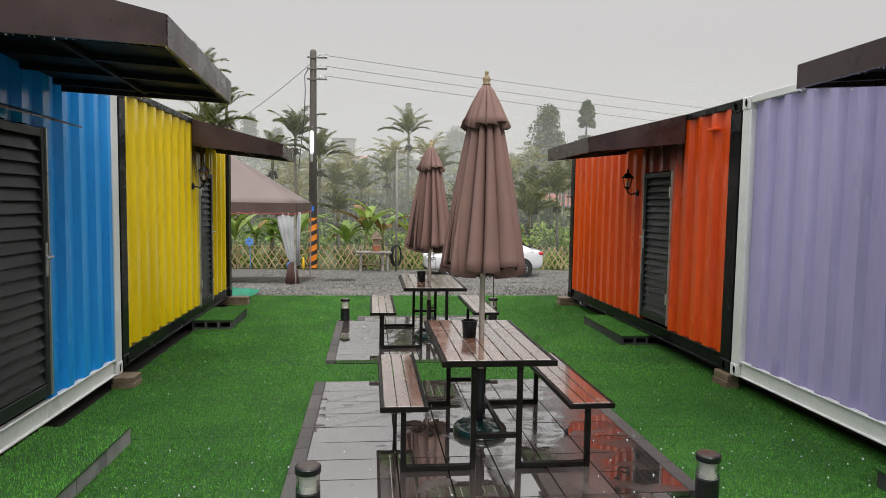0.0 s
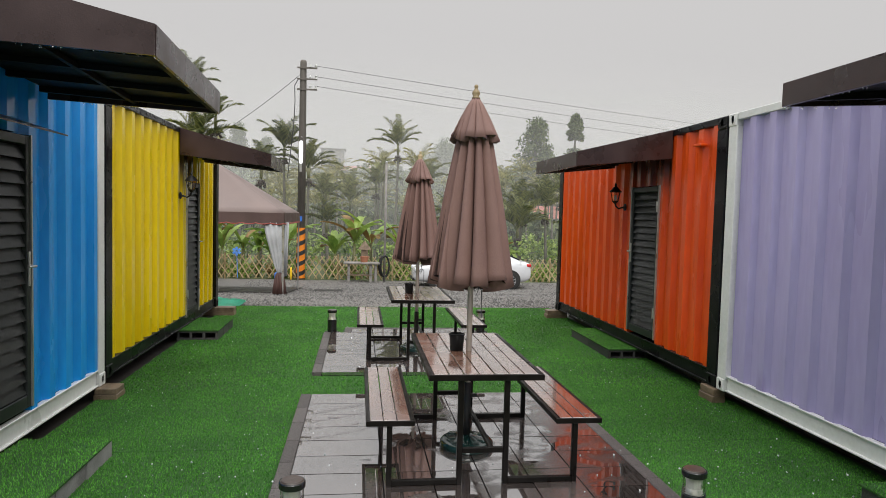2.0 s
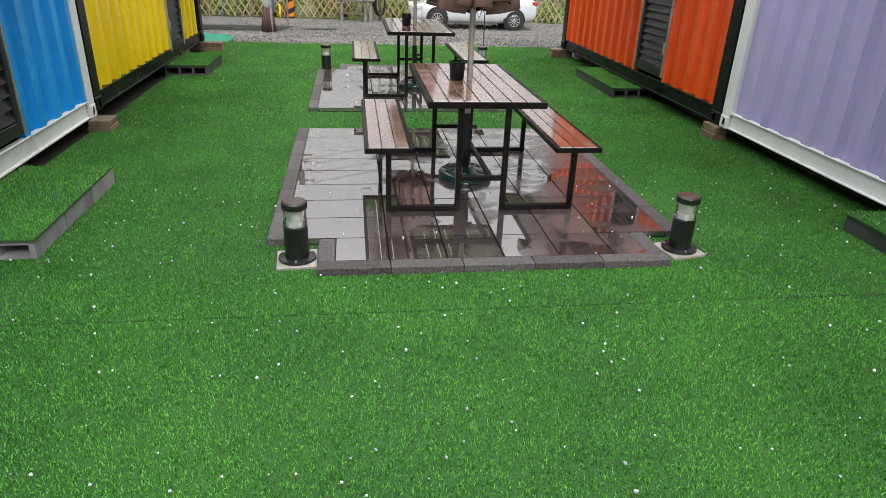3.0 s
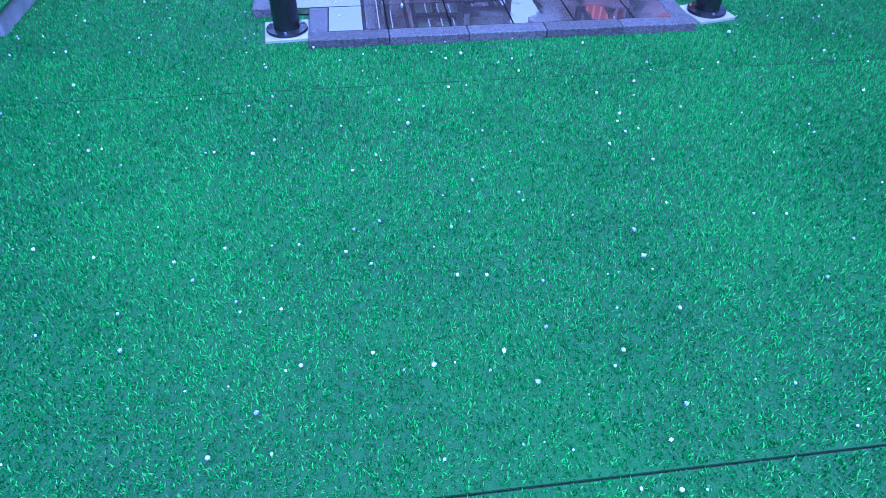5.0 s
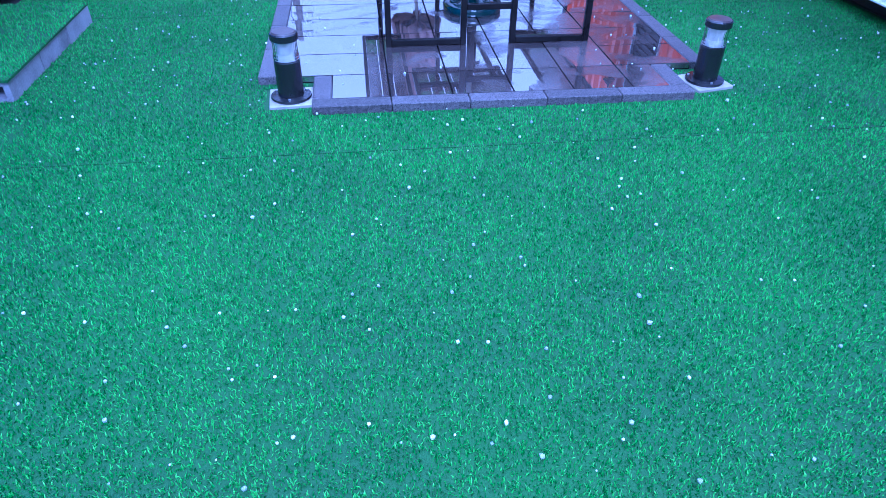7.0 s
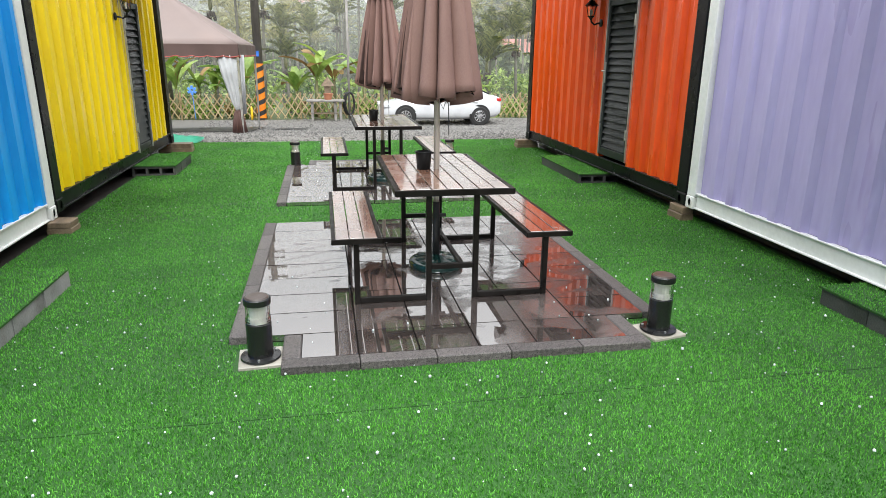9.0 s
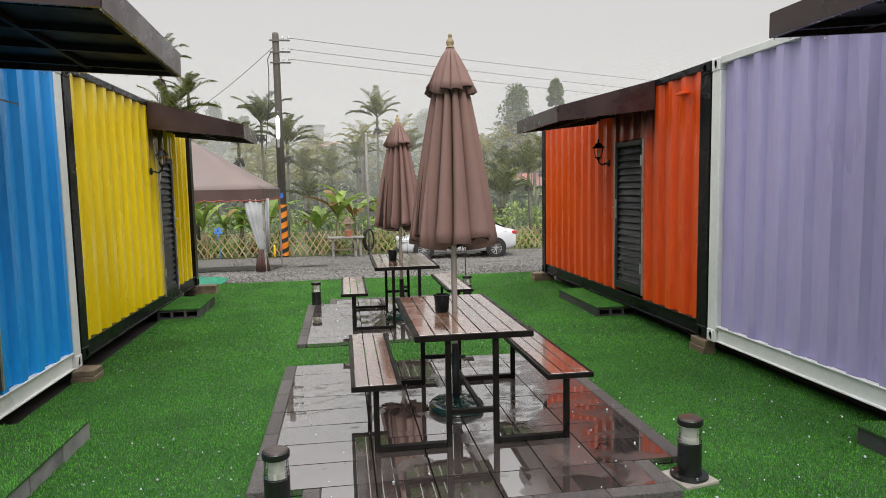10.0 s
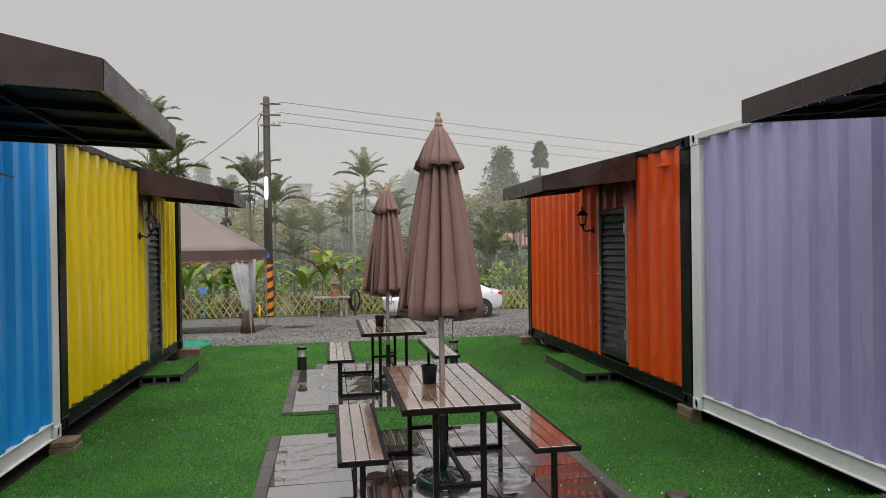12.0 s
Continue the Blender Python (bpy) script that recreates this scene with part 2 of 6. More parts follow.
M = {
    "turf": surface("turf_backing", (0.008, 0.046, 0.004), (0.026, 0.105, 0.010), 0.8, scale=1.2, fine=160, bump=0.9),
    "blade": leafy("turf_blade", (0.025, 0.132, 0.008), (0.138, 0.440, 0.048), 0.55, 0.28, 0.85, 1.6, 48),
    "soil": surface("wet_soil", (0.012, 0.010, 0.009), (0.040, 0.033, 0.029), 0.55, scale=4, fine=50, bump=0.8),
    "gravel": surface("grey_gravel", (0.030, 0.029, 0.028), (0.190, 0.180, 0.170), 0.5, scale=9.0, fine=26, bump=1.0),
    "pebble": surface("pebble", (0.040, 0.038, 0.036), (0.215, 0.205, 0.190), 0.45, scale=0.5, fine=30, bump=0.3, island=0.8),
    "field": surface("field_soil", (0.045, 0.065, 0.022), (0.130, 0.150, 0.060), 0.8, scale=0.4, fine=8, bump=0.8),
    "hill": surface("wooded_slope", (0.020, 0.038, 0.014), (0.060, 0.085, 0.030), 0.85, scale=0.1, fine=1.2, bump=0.5),
    "flag": surface("wet_flagstone", (0.020, 0.020, 0.021), (0.070, 0.068, 0.066), 0.42, scale=2, fine=30, bump=0.25, rvar=0.15, each=0.4, spec=0.08),
    "tile": surface("wet_paving_tile", (0.030, 0.024, 0.022), (0.092, 0.074, 0.068), 0.2, scale=1.3, fine=20, bump=0.02, each=0.35, ior=6.0),
    "kerb": surface("granite_kerb", (0.028, 0.024, 0.023), (0.165, 0.148, 0.142), 0.5, scale=60, fine=300, bump=1.0, each=0.2, spots=((0.014, 0.012, 0.012), 170, 0.52), spec=0.3),
    "joint": surface("joint_bed", (0.006, 0.005, 0.005), (0.015, 0.013, 0.012), 0.9, fine=60, spec=0.1),
    "block": surface("concrete_block", (0.120, 0.115, 0.115), (0.330, 0.320, 0.320), 0.7, scale=6, fine=90, bump=0.8, each=0.3),
    "block_dark": surface("wet_dark_block", (0.022, 0.022, 0.023), (0.080, 0.078, 0.078), 0.5, scale=6, fine=90, bump=0.8, each=0.3),
    "timber": surface("old_timber", (0.070, 0.048, 0.031), (0.260, 0.190, 0.125), 0.55, scale=3, fine=30, bump=0.6, stretch=(4, 1, 4)),
    "blue": surface("blue_paint", (0.004, 0.210, 0.660), (0.014, 0.340, 0.820), 0.26, scale=1.3, fine=25, bump=0.06, rvar=0.08, stretch=(1, 1, 0.25)),
    "yellow": surface("yellow_paint", (0.680, 0.470, 0.001), (0.860, 0.640, 0.004), 0.24, scale=1.3, fine=25, bump=0.06, rvar=0.08, stretch=(1, 1, 0.25)),
    "orange": surface("orange_paint", (0.540, 0.046, 0.003), (0.860, 0.108, 0.011), 0.28, scale=1.6, fine=22, bump=0.08, rvar=0.08, stretch=(1, 1, 0.16), spots=((0.28, 0.035, 0.006), 2.2, 0.68)),
    "purple": surface("lilac_paint", (0.325, 0.284, 0.510), (0.445, 0.402, 0.640), 0.3, scale=1.2, fine=20, bump=0.06, rvar=0.08, stretch=(1, 1, 0.2), spots=((0.300, 0.250, 0.480), 3.5, 0.66)),
    "white": surface("white_paint", (0.580, 0.590, 0.570), (0.780, 0.790, 0.770), 0.35, scale=2, fine=30, bump=0.08, spots=((0.36, 0.33, 0.28), 5, 0.72)),
    "black": surface("black_paint", (0.004, 0.004, 0.005), (0.014, 0.014, 0.015), 0.3, scale=3, fine=40, bump=0.08, spec=0.14),
    "louvre": surface("grey_louvre", (0.010, 0.012, 0.012), (0.030, 0.034, 0.034), 0.42, scale=3, fine=60, bump=0.1, spec=0.25),
    "alu": surface("bare_aluminium", (0.35, 0.35, 0.34), (0.55, 0.55, 0.54), 0.35, 0.8, scale=6, fine=60, bump=0.05),
    "awning": surface("brown_sheet", (0.016, 0.007, 0.006), (0.042, 0.020, 0.018), 0.3, scale=4, fine=120, bump=0.12, rvar=0.1),
    # near-black: puts the shade of undersides and recesses into the colour
    "under": surface("recess_shade", (0.004, 0.003, 0.003), (0.012, 0.009, 0.008), 0.6, fine=50, spec=0.15),
    "plank": surface("wet_brown_plank", (0.070, 0.030, 0.018), (0.240, 0.125, 0.085), 0.17, scale=5, fine=60, bump=0.12, rvar=0.13, each=0.35, stretch=(4, 0.6, 4), coat=0.9, ior=2.7),
    "steel": surface("black_steel", (0.004, 0.0035, 0.003), (0.012, 0.010, 0.009), 0.36, scale=8, fine=80, bump=0.15, spec=0.09),
    "fabric": surface("umbrella_fabric", (0.122, 0.064, 0.053), (0.255, 0.150, 0.126), 0.75, scale=3.0, fine=280, bump=0.25, stretch=(1, 1, 0.4), spots=((0.10, 0.058, 0.05), 2.4, 0.68)),
    "lining": surface("umbrella_lining", (0.030, 0.016, 0.013), (0.060, 0.034, 0.028), 0.85, fine=200),
    "polewood": surface("pale_pole", (0.300, 0.260, 0.215), (0.460, 0.410, 0.350), 0.4, scale=5, fine=50, bump=0.1, stretch=(1, 1, 0.2)),
    "green_base": surface("dark_green_resin", (0.004, 0.016, 0.014), (0.012, 0.038, 0.033), 0.12, scale=5, fine=60, bump=0.05),
    "rubber": surface("black_rubber", (0.008, 0.008, 0.008), (0.022, 0.022, 0.022), 0.55, fine=60),
    "cup": surface("black_plastic", (0.004, 0.004, 0.004), (0.010, 0.010, 0.010), 0.35, fine=60, bump=0.05, spec=0.1),
    "bollard": surface("black_bollard", (0.006, 0.006, 0.006), (0.018, 0.018, 0.018), 0.25, fine=60, bump=0.08),
    "capwood": surface("brown_cap", (0.018, 0.013, 0.011), (0.070, 0.048, 0.038), 0.3, scale=9, fine=60, bump=0.2),
    "lens": glassy("clear_lens"),
    "frost": surface("white_reflector", (0.42, 0.41, 0.36), (0.66, 0.64, 0.58), 0.35, fine=30, bump=0.05),
    "slab": surface("pale_slab", (0.200, 0.185, 0.155), (0.360, 0.335, 0.285), 0.5, scale=7, fine=70, bump=0.3),
    "ice": surface("hailstone_ice", (0.20, 0.25, 0.25), (0.72, 0.76, 0.76), 0.15, scale=300, fine=200, bump=0.1, island=0.6),
    "concrete": surface("pole_concrete", (0.060, 0.054, 0.047), (0.165, 0.148, 0.132), 0.6, scale=2, fine=30, bump=0.3, stretch=(1, 1, 0.2)),
    "stripe": surface("orange_band", (0.62, 0.16, 0.01), (0.80, 0.26, 0.02), 0.4, fine=40),
    "stripe_dark": surface("black_band", (0.012, 0.012, 0.012), (0.03, 0.03, 0.03), 0.5, fine=40),
    "wire": surface("cable", (0.02, 0.02, 0.02), (0.05, 0.05, 0.05), 0.6, bump=0),
    "tube": glowing("lit_tube", (0.95, 0.97, 1.0), 1.5),
    "tent": surface("tent_canvas", (0.125, 0.090, 0.081), (0.195, 0.146, 0.132), 0.6, scale=1, fine=150, bump=0.15),
    "tent_edge": surface("tent_valance", (0.055, 0.030, 0.027), (0.100, 0.060, 0.053), 0.6, scale=2, fine=150, bump=0.15),
    "red": surface("red_trim", (0.26, 0.04, 0.03), (0.36, 0.07, 0.05), 0.6),
    "curtain": surface("white_curtain", (0.30, 0.31, 0.32), (0.46, 0.47, 0.48), 0.7, scale=3, fine=80, bump=0.1),
    "skirt": surface("brown_curtain", (0.060, 0.028, 0.024), (0.120, 0.065, 0.055), 0.6, scale=3, fine=80, bump=0.1),
    "bamboo": surface("bamboo_slat", (0.22, 0.16, 0.075), (0.45, 0.35, 0.20), 0.5, scale=2, fine=30, bump=0.2, each=0.5),
    "stone": surface("grey_stone", (0.13, 0.12, 0.11), (0.32, 0.30, 0.28), 0.6, scale=4, fine=50, bump=0.4),
    "car": surface("white_car_paint", (0.50, 0.51, 0.53), (0.62, 0.63, 0.65), 0.2, bump=0, rvar=0.04, coat=0.6),
    "glass": surface("dark_car_glass", (0.008, 0.010, 0.011), (0.020, 0.024, 0.025), 0.06, bump=0),
    "tyre": surface("tyre", (0.010, 0.010, 0.010), (0.026, 0.026, 0.026), 0.7, fine=50),
    "rim": surface("alloy_rim", (0.45, 0.45, 0.46), (0.62, 0.62, 0.63), 0.3, 0.7, bump=0),
    "tail": surface("red_tail_light", (0.45, 0.015, 0.015), (0.60, 0.03, 0.03), 0.15, bump=0),
    "head": surface("clear_headlight", (0.5, 0.52, 0.55), (0.7, 0.72, 0.74), 0.08, bump=0),
    "palm": leafy("palm_leaf", (0.040, 0.058, 0.016), (0.235, 0.245, 0.070), 0.45, 0.25, 0.8),
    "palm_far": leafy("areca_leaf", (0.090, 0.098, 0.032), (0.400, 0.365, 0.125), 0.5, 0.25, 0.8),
    "banana": leafy("banana_leaf", (0.065, 0.150, 0.020), (0.320, 0.430, 0.095), 0.35, 0.35, 0.5, 2.0),
    "dry": leafy("dry_leaf", (0.16, 0.09, 0.03), (0.34, 0.22, 0.08), 0.6, 0.2, 0.6),
    "shrub": leafy("shrub_leaf", (0.055, 0.120, 0.018), (0.290, 0.390, 0.085), 0.5, 0.25, 0.9),
    "far_leaf": leafy("hill_leaf", (0.028, 0.052, 0.016), (0.130, 0.165, 0.056), 0.6, 0.15, 0.9),
    "trunk": surface("palm_trunk", (0.075, 0.070, 0.055), (0.200, 0.190, 0.160), 0.7, scale=2, fine=12, bump=0.5, stretch=(1, 1, 3)),
    "stem": surface("banana_stem", (0.070, 0.085, 0.030), (0.200, 0.190, 0.080), 0.5, scale=2, fine=12, bump=0.3),
    "tarp": surface("green_tarp", (0.015, 0.330, 0.190), (0.050, 0.520, 0.330), 0.4, scale=4, fine=60, bump=0.4),
    "blue_flower": surface("blue_plastic_flower", (0.06, 0.20, 0.62), (0.14, 0.34, 0.80), 0.45),
    "yellow_bag": surface("yellow_plastic", (0.70, 0.42, 0.01), (0.85, 0.58, 0.03), 0.45),
    "blue_plastic": surface("blue_plastic", (0.02, 0.10, 0.42), (0.05, 0.20, 0.62), 0.4),
    "clay": surface("terracotta", (0.24, 0.08, 0.04), (0.42, 0.18, 0.10), 0.6),
    "wall": surface("far_wall", (0.42, 0.41, 0.39), (0.58, 0.57, 0.55), 0.7, scale=0.5, fine=5),
    "roof": surface("far_roof", (0.30, 0.09, 0.07), (0.42, 0.16, 0.13), 0.6, scale=0.5, fine=5),
    "water": glassy("water_drop"),
}

puddled(M["tile"], 3.6, 0.012, 0.24, 0.46, 0.05, 0.2, 0.13, 0.75)
puddled(M["plank"], 3.5, 0.05, 0.30, 0.48, 0.10)
# shade under the awnings, with dirty runs, painted into both wall colours
shade_streaks(M["yellow"], (0.045, 0.026, 0.010), 8.99, 9.85, 1.98, 0.3, 0.95)
shade_streaks(M["orange"], (0.050, 0.016, 0.010), 7.15, 8.32, 2.03, 0.4, 0.95)


# whitish see-through surface, fading with height, that imitates distance haze
def haze_sheet_material(name, amount, height):
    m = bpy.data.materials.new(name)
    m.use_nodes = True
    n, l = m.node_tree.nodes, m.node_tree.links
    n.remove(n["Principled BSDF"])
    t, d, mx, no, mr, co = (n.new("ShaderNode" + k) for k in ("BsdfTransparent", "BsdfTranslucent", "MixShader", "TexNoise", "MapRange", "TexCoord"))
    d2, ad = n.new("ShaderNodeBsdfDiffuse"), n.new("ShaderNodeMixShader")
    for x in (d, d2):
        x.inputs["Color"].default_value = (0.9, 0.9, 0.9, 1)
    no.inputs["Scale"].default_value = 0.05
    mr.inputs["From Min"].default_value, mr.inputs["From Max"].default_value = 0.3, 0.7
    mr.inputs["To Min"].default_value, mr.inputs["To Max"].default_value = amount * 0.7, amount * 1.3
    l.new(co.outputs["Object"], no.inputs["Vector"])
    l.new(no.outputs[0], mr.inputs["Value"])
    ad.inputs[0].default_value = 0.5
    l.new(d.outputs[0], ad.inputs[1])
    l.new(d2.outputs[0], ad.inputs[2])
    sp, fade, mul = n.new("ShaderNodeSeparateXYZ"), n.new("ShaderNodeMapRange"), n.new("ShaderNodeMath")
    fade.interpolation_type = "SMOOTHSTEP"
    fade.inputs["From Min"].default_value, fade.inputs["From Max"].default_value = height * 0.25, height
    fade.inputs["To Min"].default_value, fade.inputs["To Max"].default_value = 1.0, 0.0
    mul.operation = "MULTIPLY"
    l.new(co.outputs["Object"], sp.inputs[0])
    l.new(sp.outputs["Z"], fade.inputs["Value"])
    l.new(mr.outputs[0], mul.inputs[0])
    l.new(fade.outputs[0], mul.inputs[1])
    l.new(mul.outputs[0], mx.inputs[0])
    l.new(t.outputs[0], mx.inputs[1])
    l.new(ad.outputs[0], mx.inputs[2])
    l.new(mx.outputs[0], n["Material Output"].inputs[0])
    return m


# ---- builders ----
ORIGIN = {}


def thing(name, at, label, category, group="", kind=""):
    ob = new(name)
    ob.empty_display_size = 0.1
    ob.location = at
    ORIGIN[ob.name] = Vector(at)
    return tagged(ob, label, category, group, kind)


def mesh_of(name, bm, material, smooth=False):
    me = bpy.data.meshes.new(name)
    bmesh.ops.recalc_face_normals(bm, faces=bm.faces)
    if smooth:
        for f in bm.faces:
            f.smooth = True
    bm.to_mesh(me)
    bm.free()
    me.materials.append(material)
    return me


def part(name, bm, material, parent, label="", smooth=False, world_space=False):
    """One mesh under a thing or a part. world_space: the bmesh holds places of the world, not of the thing."""
    if parent is not None:
        o = ORIGIN[parent.name]
        if world_space:
            bmesh.ops.translate(bm, verts=bm.verts, vec=-o)
    ob = new(name, mesh_of(name, bm, material, smooth))
    if parent is not None:
        ob.parent = parent
        ORIGIN[ob.name] = o
    return tagged(ob, label)


def single(name, bm, material, label, category, kind="", group="", smooth=False):
    """A thing that is one mesh, in places of the world."""
    return tagged(part(name, bm, material, None, "", smooth), label, category, group, kind)


def box(bm, x0, x1, y0, y1, z0, z1, bevel=0.0, m=None):
    made = bmesh.ops.create_cube(bm, size=1.0)["verts"]
    for v in made:
        v.co = Vector(((x0 + x1) / 2 + v.co.x * abs(x1 - x0), (y0 + y1) / 2 + v.co.y * abs(y1 - y0), (z0 + z1) / 2 + v.co.z * abs(z1 - z0)))
    if bevel:
        edges = list({e for v in made for e in v.link_edges})
        made = bmesh.ops.bevel(bm, geom=edges, offset=bevel, segments=1, affect="EDGES", profile=0.5)["verts"]
    if m is not None:
        bmesh.ops.transform(bm, matrix=m, verts=list({v for v in made}))
    return bm


def boxed(*a, **k):
    return box(bmesh.new(), *a, **k)


def lathe(profile, n=24, at=(0, 0, 0), bm=None):
    """A turned shape from (radius, height) pairs."""
    bm = bm or bmesh.new()
    rings = []
    for r, z in profile:
        if r < 1e-5:
            rings.append([bm.verts.new((at[0], at[1], at[2] + z))])
        else:
            rings.append([bm.verts.new((at[0] + r * math.cos(2 * math.pi * k / n), at[1] + r * math.sin(2 * math.pi * k / n), at[2] + z)) for k in range(n)])
    for a, b in zip(rings, rings[1:]):
        for k in range(n):
            q = [a[k % len(a)], a[(k + 1) % len(a)], b[(k + 1) % len(b)], b[k % len(b)]]
            q = [v for i, v in enumerate(q) if v not in q[:i]]
            if len(q) > 2:
                bm.faces.new(q)
    for ring in (rings[0], rings[-1]):
        if len(ring) > 2:
            bm.faces.new(ring)
    return bm


def tube(pts, r, n=8, bm=None):
    """A round bar along points; r is one radius or one for each point."""
    bm = bm or bmesh.new()
    pts = [Vector(p) for p in pts]
    rs = r if isinstance(r, (list, tuple)) else [r] * len(pts)
    rings = []
    for i, p in enumerate(pts):
        d = (pts[min(i + 1, len(pts) - 1)] - pts[max(i - 1, 0)]).normalized()
        side = d.cross((0, 0, 1))
        side = side.normalized() if side.length > 1e-4 else Vector((1, 0, 0))
        up = side.cross(d).normalized()
        rings.append([bm.verts.new(p + rs[i] * (math.cos(2 * math.pi * k / n) * side + math.sin(2 * math.pi * k / n) * up)) for k in range(n)])
    for a, b in zip(rings, rings[1:]):
        for k in range(n):
            bm.faces.new((a[k], a[(k + 1) % n], b[(k + 1) % n], b[k]))
    bm.faces.new(rings[0])
    bm.faces.new(rings[-1])
    return bm


def prism(section, a, b, axis="z", bm=None):
    """A closed section extruded from a to b. Section points are the two other coordinates, in order."""
    bm = bm or bmesh.new()
    put = {"z": lambda p, h: (p[0], p[1], h), "y": lambda p, h: (p[0], h, p[1]), "x": lambda p, h: (h, p[0], p[1])}[axis]
    lo, hi = [bm.verts.new(put(p, a)) for p in section], [bm.verts.new(put(p, b)) for p in section]
    for k in range(len(section)):
        j = (k + 1) % len(section)
        bm.faces.new((lo[k], lo[j], hi[j], hi[k]))
    bm.faces.new(lo)
    bm.faces.new(hi)
    return bm


def sheet(name, verts, faces, material, label, category, kind="stuff", parent=None):
    me = bpy.data.meshes.new(name)
    me.from_pydata(verts, [], faces)
    me.materials.append(material)
    ob = new(name, me)
    if parent is not None:
        ob.parent = parent
    return tagged(ob, label, category, "", kind)


# ---- ground ----
RIGHT, LEFT = 3.04, -2.665


def ground_z(y):
    """The yard is level; the gravel falls gently towards the fence, and hills rise far off."""
    if y < 12.25:
        return 0.0
    if y < 23.5:
        return -0.97 * (y - 12.25) / 11.25
    if y < 48:
        return -0.97 - 0.4 * min((y - 23.5) / 24.5, 1) * (y > 28)
    t = min((y - 48) / 90, 1)
    return -1.37 + 9.0 * t * t * (3 - 2 * t)


def terrain(x0, x1, nx, ys, material, name, label, drop=0.0, rough=0.0):
    verts, faces = [], []
    for y in ys:
        for i in range(nx + 1):
            x = x0 + (x1 - x0) * i / nx
            bulge = 3.0 * noise.noise((x * 0.02, y * 0.02, 3.0)) * min(max((y - 60) / 40, 0), 1)
            verts.append((x, y, ground_z(y) - drop + bulge + rough * noise.noise((x * 2, y * 2, 0))))
    for j in range(len(ys) - 1):
        for i in range(nx):
            a = j * (nx + 1) + i
            faces.append((a, a + 1, a + nx + 2, a + nx + 1))
    return sheet(name, verts, faces, material, label, "ground", "structure")


ys = [-400, -100, -30, 0, 6, 12.25, 14, 16, 18, 20, 22, 23.5, 26, 28.2, 36, 48] + [54 + 7 * k for k in range(14)] + [170, 260, 500, 1500, 3000]
terrain(-1500, 1500, 120, ys, M["field"], "ground", "dark wet earth and low weeds reaching to the hills", 0.06)
terrain(-22, 24, 60, [11.9, 12.25] + [12.25 + 0.75 * k for k in range(1, 16)] + [24.5, 25.6, 26.3], M["gravel"], "gravel_yard", "wet grey crushed gravel on the sloping yard", 0.012, 0.02)

turf_base = boxed(-2.95, 3.45, -3.0, 12.22, -0.03, -0.006)
tagged(part("floor", turf_base, M["soil"], None), "dark backing under the artificial lawn", "floor", "", "structure")
lawn = thing("lawn", (0, 0, -0.006), "bright green artificial turf laid in strips, wet and dotted with hail", "artificial turf", kind="structure")
SEAMS = (-3.0, 1.128, 3.04, 5.02, 7.13, 9.2, 12.2)
for a, b in zip(SEAMS, SEAMS[1:]):
    part("turf_strip", boxed(-2.68, 3.25, a + 0.004, b - 0.004, -0.006, 0.006), M["turf"], lawn, world_space=True)


def blocked(x, y):
    return ((x > -0.89) & (x < 1.61) & (y > 3.81) & (y < 6.31)) | ((x > -0.6) & (x < 1.385) & (y > 3.42) & (y < 3.9)) | ((x > -0.86) & (x < 1.61) & (y > 7.12) & (y < 9.43)) | ((x > -0.58) & (x < 1.36) & (y > 9.4) & (y < 9.83)) | ((x > -0.83) & (x < -0.58) & (y > 3.5) & (y < 3.75)) | ((x > 1.38) & (x < 1.63) & (y > 3.5) & (y < 3.75))


def blades(name, x0, x1, y0, y1, z, per_m2, length, width, seed, hole=True):
    """Curly turf blades as one joined mesh: three thin triangles in a bent strip for each blade."""
    r = np.random.default_rng(seed)
    n = int((x1 - x0) * (y1 - y0) * per_m2)
    x, y = r.uniform(x0, x1, n), r.uniform(y0, y1, n)
    keep = np.ones(n, bool)
    if hole:
        keep &= ~blocked(x, y)
        for s in SEAMS:
            keep &= np.abs(y - s) > 0.007
    x, y = x[keep], y[keep]
    n = len(x)
    a, lean = r.uniform(0, 2 * np.pi, n), r.uniform(0.05, 0.85, n)
    ln, w = length * r.uniform(0.6, 1.2, n), width * r.uniform(0.7, 1.2, n)
    b = a + r.normal(0, 0.7, n)
    base = np.stack([x, y, np.full(n, z)], 1)
    d1 = np.stack([np.cos(a) * np.sin(lean * 0.6), np.sin(a) * np.sin(lean * 0.6), np.cos(lean * 0.6)], 1) * (ln * 0.55)[:, None]
    lean2 = np.minimum(lean * 1.5, 1.75)
    d2 = np.stack([np.cos(b) * np.sin(lean2), np.sin(b) * np.sin(lean2), np.cos(lean2)], 1) * (ln * 0.6)[:, None]
    side = np.stack([-np.sin(a), np.cos(a), np.zeros(n)], 1) * (w / 2)[:, None]
    v = np.stack([base - side, base + side, base + d1 - side * 0.9, base + d1 + side * 0.9, base + d1 + d2], 1).reshape(-1, 3)
    k = np.arange(n)[:, None] * 5
    f = np.concatenate([k + [0, 1, 3], k + [0, 3, 2], k + [2, 3, 4]], 0)
    sheet(name, v.tolist(), f.tolist(), M["blade"], "curly green plastic blades of the artificial lawn", "artificial turf")


